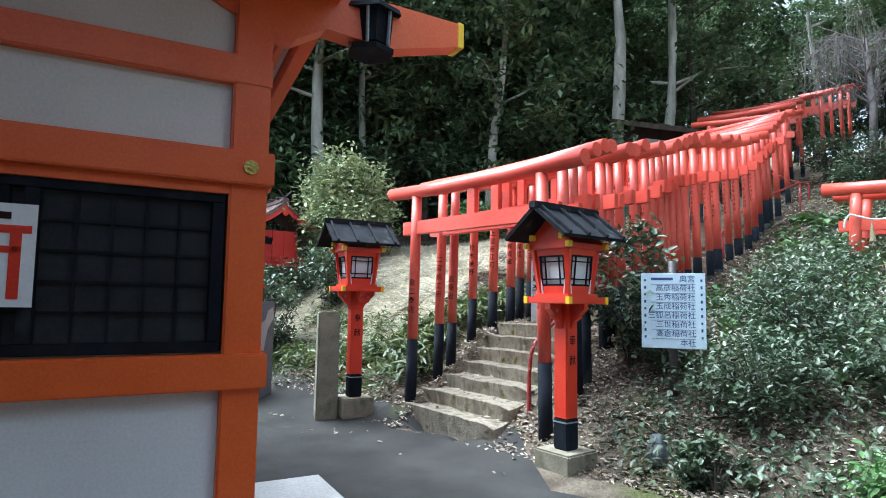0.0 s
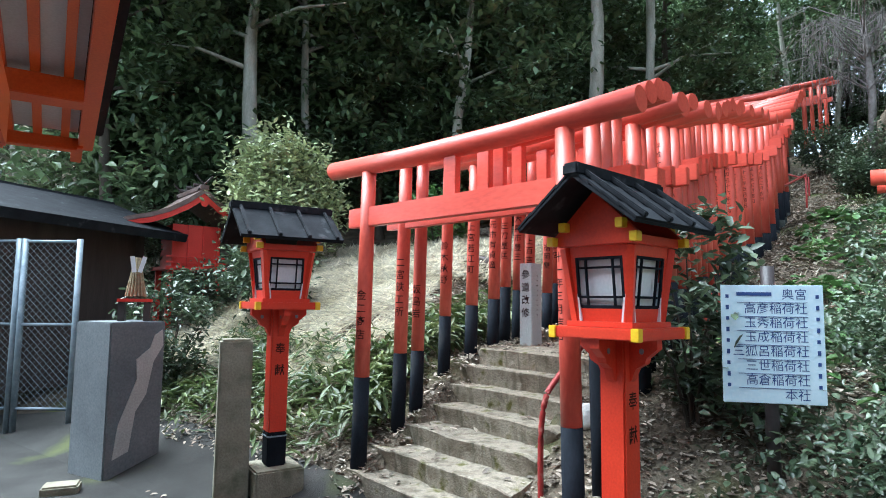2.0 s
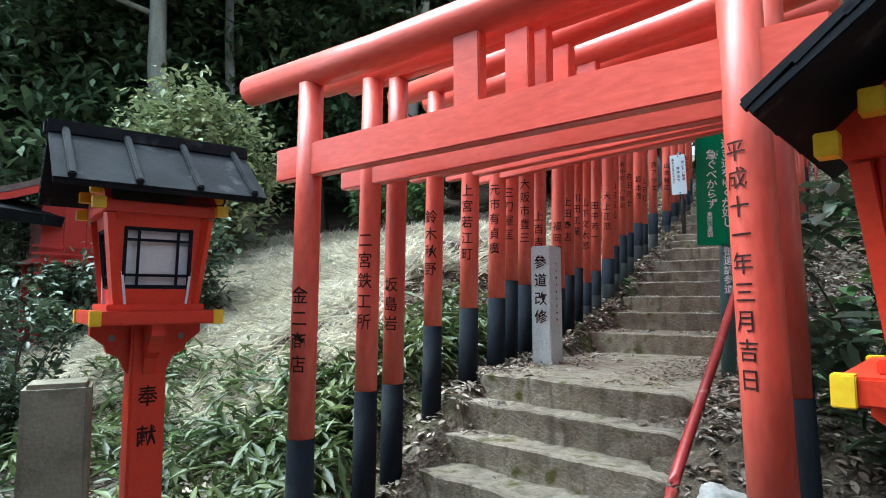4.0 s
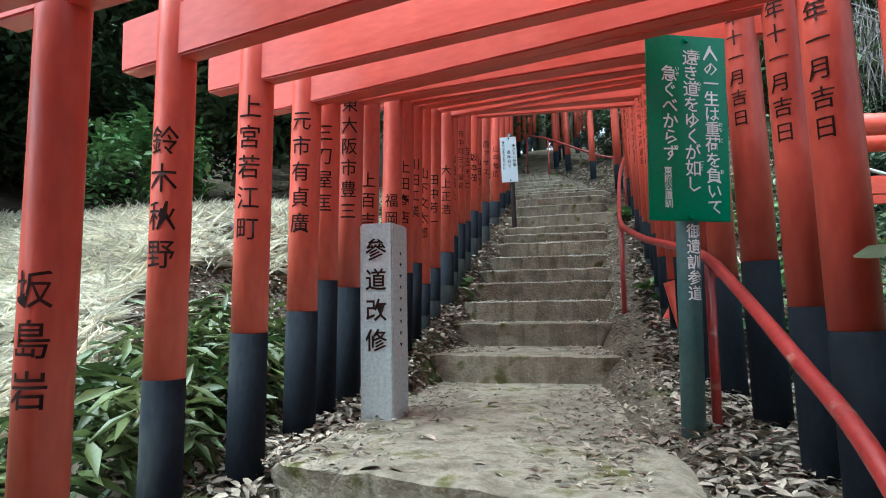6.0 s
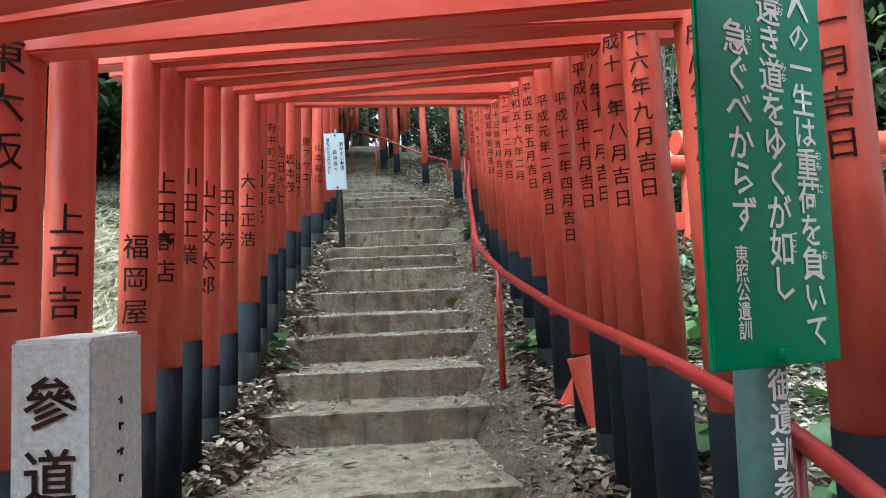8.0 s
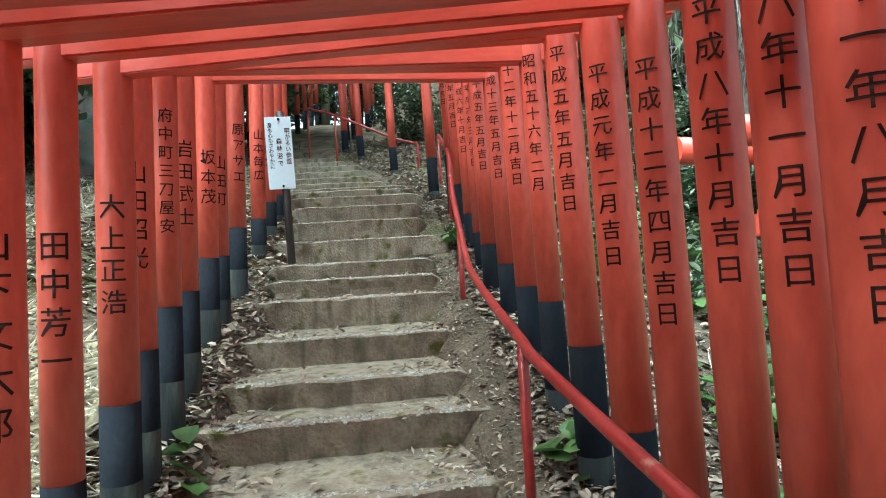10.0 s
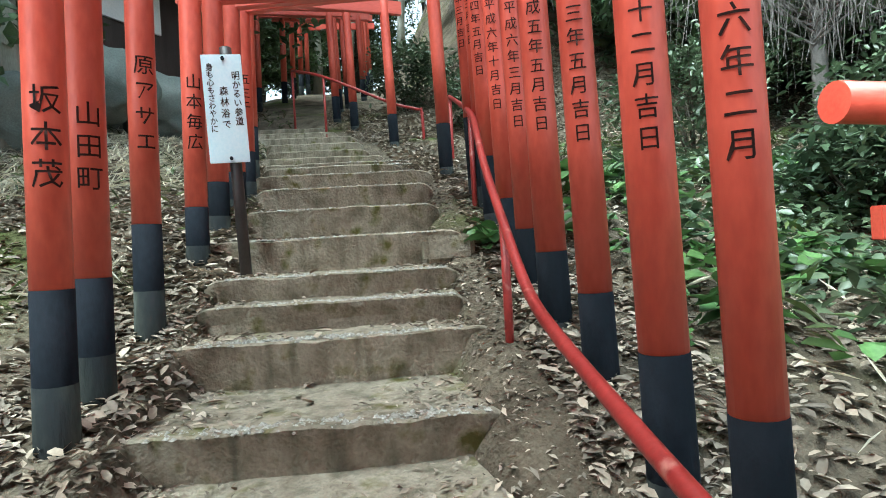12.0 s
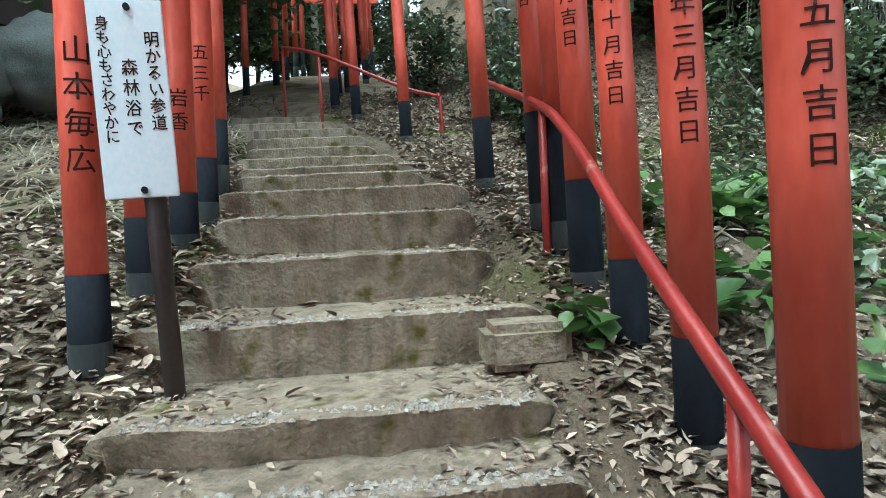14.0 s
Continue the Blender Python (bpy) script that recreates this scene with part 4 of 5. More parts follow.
def chain_gate(x0, y0, x1, y1, z0, z1):
    root = tagged(new("chain_link_gate"), "grey steel chain-link gate before the dark hut", "gate")
    a, b = Vector((x0, y0, 0)), Vector((x1, y1, 0))
    L = (b - a).length
    root.matrix_world = Matrix.Translation((x0, y0, z0)) @ Matrix.Rotation(math.atan2(y1 - y0, x1 - x0), 4, "Z")
    H = z1 - z0
    for xx in (0, L):
        bm = bmesh.new()
        tube(bm, [(xx, 0, -0.25), (xx, 0, H)], 0.035, 12)
        part("post", bm, GALVANISED, root, smooth=True)
    for zz in (0.04, H * 0.5, H - 0.03):
        bm = bmesh.new()
        tube(bm, [(0, 0, zz), (L, 0, zz)], 0.018, 8)
        part("rail", bm, GALVANISED, root, smooth=True)
    bm = bmesh.new()
    step = 0.085
    n = int((L + H) / step)
    for k in range(n):
        for sg in (1, -1):
            o = k * step - (H if sg > 0 else 0)
            pts = []
            for zz in (0.05, H - 0.05):
                pts.append((o + zz if sg > 0 else o - zz + 0.0, zz))
            (xa, za), (xb, zb) = pts
            if max(xa, xb) < 0.02 or min(xa, xb) > L - 0.02:
                continue
            def clipx(xa, za, xb, zb):
                if xa < 0.02:
                    za += (0.02 - xa) * (zb - za) / (xb - xa); xa = 0.02
                if xa > L - 0.02:
                    za += (L - 0.02 - xa) * (zb - za) / (xb - xa); xa = L - 0.02
                return xa, za
            p, q = clipx(xa, za, xb, zb), clipx(xb, zb, xa, za)
            tube(bm, [(p[0], sg * 0.003, p[1]), (q[0], sg * 0.003, q[1])], 0.0024, 4, caps=False)
    tagged(part("mesh", bm, GALVANISED, root, "diamond wire mesh"), kind="stuff")
    return root


chain_gate(-5.75, 8.5, -5.0, 8.45, 0.32, 2.4)
chain_gate(-4.93, 8.45, -4.25, 8.4, 0.32, 2.4)


def hut(x, y, z0, turn, w, d, h, label, lift=0.0):
    root = tagged(new("hut"), label, "hut")
    root.matrix_world = pose(x, y, z0, 0, 0, turn)
    bm = bmesh.new()
    box(bm, (w, d, h), (0, 0, h / 2))
    part("wall", bm, SHADOW_WOOD, root, "dark weathered timber wall")
    for sx in (-w / 2, w / 2):
        bm = bmesh.new()
        box(bm, (0.12, 0.12, h), (sx, -d / 2 - 0.02, h / 2), bevel=0.01)
        part("corner_post", bm, SHADOW_WOOD, root)
    if not lift:
        bm = bmesh.new()
        box(bm, (w * 0.5, 0.04, h * 0.35), (0.1, -d / 2 - 0.02, h * 0.6))
        part("plaster_panel", bm, PLASTER, root, "pale plaster panel")
    for sy in (-1, 1):
        bm = bmesh.new()
        box(bm, (w + 0.9, d * 0.5 + 0.75, 0.09), (0, 0, 0), bevel=0.01)
        box(bm, (w + 0.94, 0.06, 0.14), (0, sy * (d * 0.25 + 0.38), -0.02))
        bmesh.ops.transform(bm, matrix=Matrix.Translation((0, sy * (d * 0.25 + 0.25), h + 0.18)) @ Matrix.Rotation(radians(-sy * 20), 4, "X"), verts=bm.verts[:])
        part("roof_slope", bm, ROOF_BLACK if lift else BARK_DARK, root, "dark roof slope")
    return root


hut(-6.35, 10.4, 0.4, 70, 2.6, 2.2, 2.5, "dark open timber hut with a grey roof behind the wire gate", 1)
hut(5.6, 17.6, 5.3, 20, 2.4, 1.8, 1.5, "small dark wooden hut on a stone base among trees")


def boulder(x, y, z, rx, ry, rz, seed, label, mat=None, category="boulder"):
    bm = bmesh.new()
    bmesh.ops.create_icosphere(bm, subdivisions=4, radius=1.0)
    for v in bm.verts:
        n = noise.noise(v.co * 1.3 + Vector((seed, 0, 0))) * 0.35 + noise.noise(v.co * 4 + Vector((0, seed, 0))) * 0.1
        v.co = Vector((v.co.x * rx, v.co.y * ry, v.co.z * rz)) * (1 + n)
    ob = tagged(mesh_object("boulder", bm, mat or STONE_POST, smooth=True), label, category)
    ob.matrix_world = pose(x, y, z, 0, 0, seed * 37)
    return ob


BOULDER = material("grey_boulder", ((0.13, 0.15, 0.14), (0.25, 0.27, 0.25)), 0.9, 2, bump=0.6)
# boulder shapes stand in for the jointed stone wall under the hut
for k, (x, y, r) in enumerate(((4.6, 16.3, 0.6), (5.6, 16.2, 0.5), (6.4, 16.5, 0.6), (5.1, 16.5, 0.5))):
    boulder(x, y, gz(x, y) + 0.45 + 0.25 * (k % 2), r, r * 0.8, r * 0.8, k + 3, "grey mossy boulder standing in for the stone wall under the small hut", BOULDER)
PALE_STONE = material("pale_stone", ((0.5, 0.49, 0.46), (0.66, 0.65, 0.62)), 0.9, 4, bump=0.5)
p = at(4.95, -2.85)
boulder(p.x, p.y, gz(p.x, p.y) + 0.05, 0.12, 0.08, 0.1, 9, "pale angular stone beside the handrail", PALE_STONE, "stone")
boulder(3.18, 10.25, 2.0, 0.15, 0.1, 0.07, 11, "pale flat stone beside the steps", PALE_STONE, "stone")
boulder(1.72, 4.0, gz(1.72, 4.0) + 0.05, 0.14, 0.08, 0.14, 12, "grey broken stone under the shrubs", GREY_CEMENT, "stone")
bm = bmesh.new()
box(bm, (0.3, 0.2, 0.16), (0, 0, 0), bevel=0.03)
ob = tagged(mesh_object("edge_block", bm, CONCRETE), "squared mossy concrete block at the side of the steps", "stone block")
ob.matrix_world = Matrix.Translation(at(11.56, -3.2, 2.74)) @ ALONG


# ---- signs and marker stone ----
def marker_stone():
    root = tagged(new("marker_stone"), "grey granite marker stone with black carved characters", "stone marker")
    c = Vector((1.173, 7.762, 0))
    root.matrix_world = pose(c.x, c.y, 1.2, 0, 0, -45)
    bm = bmesh.new()
    box(bm, (0.17, 0.2, 1.14), (0, 0, 0.37), bevel=0.008)
    part("shaft", bm, GRANITE, root)
    lettering("character", "參道改修", 0.112, INK, root, Matrix.Translation((0, -0.1025, 0.86)), squeeze=1.28)
    bm = bmesh.new()
    for k in range(9):
        box(bm, (0.003, 0.012 + 0.006 * (k % 3), 0.005), (0.0862, 0.004 * (k % 2), 0.8 - k * 0.055))
        box(bm, (0.003, 0.005, 0.016), (0.0862, 0.004 - 0.006 * (k % 2), 0.797 - k * 0.055))
    tagged(part("side_inscription", bm, INK, root, "small black characters on the side face"), kind="stuff")


marker_stone()


def green_sign():
    root = tagged(new("green_sign"), "green enamel sign with white brush writing on a blue-green post", "sign")
    root.matrix_world = pose(1.965, 6.63, 1.285, 0, 1.2, -20)
    bm = bmesh.new()
    tube(bm, [(0.02, 0.03, -0.3), (0.02, 0.03, 1.42)], 0.045, 16)
    part("post", bm, GREEN_POST, root, smooth=True)
    bm = bmesh.new()
    box(bm, (0.335, 0.012, 0.74), (0, -0.026, 1.14), bevel=0.003)
    part("board", bm, GREEN_SIGN, root)
    for zz in (0.79, 1.49):
        bm = bmesh.new()
        tube(bm, [(0, -0.03, zz), (0, -0.045, zz)], 0.012, 8)
        part("bolt", bm, GREEN_SIGN, root)
    for text, x, z, size, sq in (("人の一生は重荷を負いて", 0.1, 1.47, 0.066, 0.93), ("遠き道をゆくが如し", 0.015, 1.45, 0.068, 0.93), ("急ぐべからず", -0.075, 1.38, 0.068, 0.93), ("東照公遺訓", -0.09, 0.98, 0.034, 0.95)):
        lettering("character", text, size, WHITE_INK, root, Matrix.Translation((x, -0.0335, z)), squeeze=sq)
    # small readings beside the characters they belong to
    for text, x, z in (("おも", 0.134, 1.163), ("に", 0.134, 1.1), ("お", 0.134, 0.975), ("とお", 0.049, 1.45), ("みち", 0.049, 1.323), ("ごと", 0.049, 1.007), ("いそ", -0.041, 1.38)):
        lettering("character", text, 0.02, WHITE_INK, root, Matrix.Translation((x, -0.0335, z)), squeeze=1.0)
    lettering("character", "御遺訓参道", 0.06, WHITE_INK, root, Matrix.Translation((0.02, 0.03, 0.76)), bend=0.0458, squeeze=1.0)


green_sign()


def white_sign():
    root = tagged(new("white_sign"), "white enamel sign with black brush writing on a dark brown post", "sign")
    root.matrix_world = pose(4.5, 11.46, 2.74, 0, -1.8, -34) @ Matrix.Diagonal((0.82, 1, 0.93, 1))
    bm = bmesh.new()
    tube(bm, [(0.02, 0.03, -0.35), (0.02, 0.03, 1.3)], 0.04, 16)
    part("post", bm, BROWN_POST, root, smooth=True)
    bm = bmesh.new()
    box(bm, (0.26, 0.012, 0.65), (-0.01, -0.02, 0.92), bevel=0.003)
    part("board", bm, WHITE_SIGN, root)
    for zz in (0.62, 1.22):
        bm = bmesh.new()
        tube(bm, [(-0.0, -0.024, zz), (-0.0, -0.038, zz)], 0.012, 8)
        part("bolt", bm, BLACK, root)
    for text, x, z, size, sq in (("明かるい参道", 0.075, 1.14, 0.056, 0.98), ("森林浴で", -0.01, 1.05, 0.058, 1.15), ("身も心もさわやかに", -0.09, 1.19, 0.05, 0.92)):
        lettering("character", text, size, INK, root, Matrix.Translation((x, -0.0275, z)), squeeze=sq)


white_sign()


def list_sign():
    root = tagged(new("shrine_list_sign"), "white board with rows of blue shrine names on dark post", "sign")
    root.matrix_world = pose(2.07, 4.6, 0.39, 0, 0, -14)
    bm = bmesh.new()
    tube(bm, [(0, 0.035, -0.3), (0, 0.035, 1.55)], 0.04, 14)
    part("post", bm, BROWN_POST, root, smooth=True)
    bm = bmesh.new()
    box(bm, (0.58, 0.014, 0.72), (0, -0.02, 1.07), bevel=0.003)
    part("board", bm, WHITE_SIGN, root)
    rows = ["奥宮", "高彦稲荷社", "玉秀稲荷社", "玉成稲荷社", "三狐呂稲荷社", "三世稲荷社", "高倉稲荷社", "本社"]
    for k, text in enumerate(rows):
        size = 0.072
        cu = bpy.data.curves.new("row", "FONT")
        cu.body, cu.size, cu.align_x, cu.align_y, cu.resolution_u = text, size, "RIGHT", "TOP", 1
        tmp = bpy.data.objects.new("row", cu)
        me = bpy.data.meshes.new_from_object(tmp)
        bpy.data.objects.remove(tmp)
        bpy.data.curves.remove(cu)
        for v in me.vertices:
            v.co = Vector((v.co.x + 0.2, -0.0285, v.co.y + 1.405 - k * 0.087))
        me.materials.clear()
        me.materials.append(INK_BLUE)
        ob = new("writing_row", me)
        ob.parent = root
    for k in range(1, 8):
        bm = bmesh.new()
        box(bm, (0.4, 0.002, 0.003), (0, -0.0285, 1.41 - k * 0.087))
        part("ruled_line", bm, INK_BLUE, root)
    for sx in (-0.255, 0.255):
        bm = bmesh.new()
        for k in range(9):
            box(bm, (0.018, 0.002, 0.022 + 0.006 * (k % 2)), (sx, -0.0285, 1.36 - k * 0.068))
        tagged(part("small_writing", bm, INK_BLUE, root, "small unreadable column of characters"), kind="stuff")
    bm = bmesh.new()
    box(bm, (0.2, 0.002, 0.022), (-0.1, -0.0285, 1.375))
    part("small_writing", bm, INK_BLUE, root)


list_sign()

# ---- handrails ----
def handrail(label, run, posts, radius=0.021):
    root = tagged(new("handrail"), label, "handrail")
    bm = bmesh.new()
    tube(bm, smooth_path([at(*p) for p in run], 6), radius, 12)
    part("pipe", bm, RAIL_RED, root, smooth=True)
    for s, w, z0, z1 in posts:
        bm = bmesh.new()
        tube(bm, [at(s, w, z0), at(s, w, z1)], radius * 0.9, 10)
        part("upright", bm, RAIL_RED, root, smooth=True)


handrail("red-painted steel pipe handrail along the stairs", [(4.32, -2.92, 0.3), (4.34, -2.93, 0.75), (4.36, -2.91, 1.0), (4.47, -2.89, 1.14), (5.0, -2.86, 1.45), (5.45, -2.87, 1.62), (6.0, -2.89, 1.81), (6.35, -2.91, 1.92), (6.8, -2.95, 2.0), (7.5, -3.05, 2.11), (8.3, -3.14, 2.27),
                                                               (8.6, -3.13, 2.31), (9.2, -3.12, 2.41), (9.8, -3.11, 2.53), (10.1, -3.1, 2.63), (10.5, -3.08, 2.85), (11.0, -3.05, 3.13), (11.4, -3.01, 3.35), (11.8, -2.96, 3.53), (12.2, -2.92, 3.68), (13.2, -2.84, 3.97), (14.5, -2.76, 4.35)],
         [(6.3, -2.91, 1.0, 1.9), (8.5, -3.15, 1.4, 2.3), (10.5, -3.08, 2.1, 2.85), (12.2, -2.92, 2.8, 3.68), (14.5, -2.76, 3.3, 4.35)])
handrail("red-painted steel pipe handrail of the upper stairs", [(18.2, -4.9, 5.75), (17.0, -4.3, 5.3), (16.4, -3.35, 4.75), (16.2, -3.0, 4.6), (16.1, -2.94, 4.5), (16.1, -2.94, 3.7)], [(17.0, -4.3, 4.2, 5.3), (18.2, -4.9, 4.6, 5.75)])

# plaited white rope with a straw tassel, tied round the post of the side path's gate
rope = tagged(new("plaited_rope"), "white plaited rope with pale straw tassel on a gate post", "rope")
bm = bmesh.new()
tube(bm, smooth_path([at(9.93, -1.09, 2.72), at(9.93, -1.07, 2.84), at(9.92, -1.0, 2.92), at(9.93, -0.88, 2.88), at(9.96, -0.7, 2.83), at(10.0, -0.4, 2.85)], 5), 0.016, 10)
part("cord", bm, WHITE_ROPE, rope, smooth=True)
bm = bmesh.new()
for k in range(12):
    a = 6.283 * k / 12
    tube(bm, [at(9.955, -0.74, 2.83), at(9.955 + 0.035 * math.sin(a), -0.74 + 0.035 * math.cos(a), 2.5)], [0.006, 0.009], 5)
part("tassel", bm, ROPE, rope, "pale straw tassel")

# broken post stumps beside the stairs
for k, (s, w, lean, h) in enumerate(((8.2, -2.85, 25, 0.3), (7.95, -2.78, -12, 0.34), (7.5, -2.75, 14, 0.35))):
    bm = bmesh.new()
    tube(bm, [(0, 0, -0.1), (0, 0, h)], 0.06, 14)
    p = at(s, w)
    ob = tagged(mesh_object("post_stump", bm, VERMILION), "broken stump of a red-painted torii post", "post stump", "broken stumps")
    ob.matrix_world = pose(p.x, p.y, gz(p.x, p.y), lean, lean * 0.6, 0)


# ---- plants ----
def shrub(name, label, x, y, radius, height, count, leaf, mat, seed, stems=7, flat=0.5, lift=0.25, category="shrub"):
    rng = np.random.default_rng(seed)
    root = tagged(new(name), label, category)
    root.matrix_world = pose(x, y, gz(x, y) - 0.03)
    bm = bmesh.new()
    tips = []
    for k in range(stems):
        a, r = rng.uniform(0, 6.28), rng.uniform(0.2, 0.9) * radius
        tip = Vector((r * math.cos(a), r * math.sin(a), height * rng.uniform(0.55, 0.95)))
        mid = Vector((tip.x * 0.35, tip.y * 0.35, tip.z * 0.5))
        tube(bm, [(tip.x * 0.08, tip.y * 0.08, -0.05), mid, tip], [0.014, 0.01, 0.004], 6)
        tips += [tip, mid.lerp(tip, 0.5), mid]
    tagged(part("stem_bundle", bm, BARK_DARK, root), kind="stuff")
    nc = max(12, count // 40)
    d = rng.normal(size=(nc, 3))
    d /= np.linalg.norm(d, axis=1)[:, None]
    cc = d * rng.uniform(0.55, 1.0, (nc, 1)) * [radius, radius, height * 0.5] + [0, 0, height * (0.5 + lift * 0.3)]
    cc[:, 2] = np.maximum(cc[:, 2], 0.06)
    centres = cc[rng.integers(0, nc, count)] + rng.normal(0, radius * 0.16, (count, 3))
    centres[:, 2] = np.maximum(centres[:, 2], 0.02)
    me = leaf_mesh("leaves", centres, leaf * rng.uniform(0.6, 1.3, count), mat, flat=flat, seed=seed, rounded=True)
    ob = tagged(new("foliage", me), kind="stuff")
    ob.parent = root
    return root


shrub("shrub", "dark green leafy shrub beside the lantern and list sign", 1.85, 5.2, 0.5, 1.5, 1500, 0.1, LEAF_BUSH, 1)
shrub("shrub", "dense grey-green shrub under the list sign", 2.55, 3.9, 0.5, 0.8, 2400, 0.06, LEAF_BUSH, 2)
shrub("shrub", "dense grey-green shrub on the slope", 3.2, 4.6, 0.55, 0.95, 2400, 0.06, LEAF_BUSH, 3)
shrub("shrub", "small-leaved shrub on the slope", 3.9, 5.3, 0.6, 1.0, 2400, 0.06, LEAF_BUSH, 4)
shrub("shrub", "small-leaved shrub on the slope", 3.6, 3.6, 0.6, 0.9, 2400, 0.06, LEAF_BUSH, 5)
shrub("shrub", "low green shrub at the foot of the slope", 2.0, 3.5, 0.3, 0.35, 700, 0.08, LEAF_BUSH, 6)
shrub("shrub", "low bright green shrub by the forecourt", 3.0, 2.6, 0.45, 0.45, 1100, 0.07, LEAF_GROUND, 7)
shrub("shrub", "pale yellow-green rounded shrub behind the small shrine", -2.7, 12.1, 1.1, 2.75, 8000, 0.13, LEAF_PALE, 8, lift=0.0)
shrub("shrub", "grey-green shrub behind the small shrine", -5.2, 12.8, 1.0, 1.8, 3000, 0.13, LEAF_BUSH, 9)
shrub("shrub", "dark shrub before the small shrine", -3.2, 8.6, 0.55, 1.4, 2000, 0.09, LEAF_BUSH, 10)
shrub("shrub", "dark low shrub hiding the legs of the small shrine", -3.75, 11.1, 0.6, 0.95, 1600, 0.1, LEAF_BUSH, 13)
shrub("shrub", "leafy shrub at the edge of the dark forest", 0.2, 12.3, 0.7, 1.1, 1800, 0.11, LEAF_GROUND, 11)
shrub("shrub", "dark shrub at the edge of the dry grass", -2.4, 9.9, 0.65, 1.4, 2000, 0.11, LEAF_BUSH, 12)
for k, (s, w, r, h) in enumerate(((18.6, -3.0, 0.6, 1.3), (17.0, -1.9, 0.7, 1.4), (15.4, -1.9, 0.5, 0.9), (13.2, 1.5, 0.9, 1.3), (12.2, 2.6, 0.8, 1.0), (14.8, 0.2, 0.9, 1.4), (11.8, -0.3, 0.5, 0.7), (16.5, 2.0, 1.1, 1.8))):
    p = at(s, w)
    shrub("shrub", "glossy dark green evergreen shrub on the slope", p.x, p.y, r, h, 2000, 0.1, LEAF_BUSH, 20 + k)


def clumps(name, label, spots, mat, leaf, per, spread, height, seed, ratio=0.16, flat=0.35, droop=0.2, category="undergrowth", mesh_name=None):
    """Undergrowth nobody could count: tufts of leaves at spots, following the ground."""
    rng = np.random.default_rng(seed)
    sp = np.repeat(np.asarray(spots), per, axis=0)
    n = len(sp)
    az = rng.uniform(0, 6.283, n)
    r = spread * np.sqrt(rng.uniform(0, 1, n))
    x, y = sp[:, 0] + r * np.cos(az), sp[:, 1] + r * np.sin(az)
    z = ground_z(x, y) + rng.uniform(0.15, 1.0, n) * height
    me = leaf_mesh(name, np.stack([x, y, z], 1), leaf * rng.uniform(0.6, 1.3, n), mat, flat=flat, ratio=ratio, seed=seed, droop=droop, heading=az + rng.normal(0, 0.5, n), rounded=ratio > 0.3)
    return tagged(new(name, me), label, category, kind="stuff")


def scatter(n, s0, s1, w0, w1, seed):
    rng = np.random.default_rng(seed)
    s, w = rng.uniform(s0, s1, n), rng.uniform(w0, w1, n)
    return np.stack([s * DX + w * DY, s * DY - w * DX], 1), s, w


pts, s, w = scatter(190, 3.4, 5.3, -8.2, -4.75, 31)
keep = (s > 3.75 + 0.1 * np.sin(w * 3)) & ((w < -5.0) | (s > 4.3))
clumps("bamboo_grass", "green and yellowish dwarf bamboo grass on the bank", pts[keep], LEAF_SASA, 0.17, 16, 0.16, 0.32, 32, ratio=0.24)
pts, s, w = scatter(120, 4.4, 7.4, -5.5, -4.78, 33)
clumps("bamboo_grass", "fresh green bamboo grass between the torii posts", pts, LEAF_SASA, 0.17, 18, 0.13, 0.3, 34, ratio=0.24)
pts, s, w = scatter(260, 5.3, 13.5, -2.45, 1.5, 35)
clumps("ground_leaves", "broad green leaf plants on the slope beside the torii", pts, LEAF_GROUND, 0.13, 9, 0.17, 0.2, 36, ratio=0.8, flat=0.3, droop=0)
pts, s, w = scatter(240, 3.8, 8.0, -1.9, 2.5, 37)
clumps("slope_undergrowth", "mixed grey-green undergrowth on the slope", pts, LEAF_BUSH, 0.07, 40, 0.28, 0.35, 38, ratio=0.5, flat=0.5)
pts, s, w = scatter(260, 9.0, 19.0, -12.0, -5.0, 39)
clumps("slope_undergrowth", "sparse green undergrowth on the leaf-strewn slope", pts, LEAF_SASA, 0.12, 8, 0.2, 0.18, 40)
pts, s, w = scatter(230, 9.3, 14.0, -1.75, 2.5, 43)
clumps("slope_undergrowth", "dense dark green low plants on the slope beside the torii", pts, LEAF_BUSH, 0.1, 26, 0.24, 0.26, 44, ratio=0.5, flat=0.4)
pts, s, w = scatter(200, 9.0, 16.0, -2.2, 6.0, 41)
clumps("fern_patch", "yellow-green ferns on the slope", pts, LEAF_SASA, 0.15, 12, 0.22, 0.25, 42, ratio=0.25)


spots = np.array([at(q, r)[:2] for q, r in ((12.93, -4.36), (13.05, -4.28), (11.5, -2.98), (11.6, -3.02), (9.0, -4.45), (8.75, -2.95))])
clumps("broad_leaf_plants", "pale green broad-leaved plants at the ends of the steps", spots, LEAF_GROUND, 0.12, 9, 0.1, 0.14, 45, ratio=0.8, flat=0.35, droop=0)


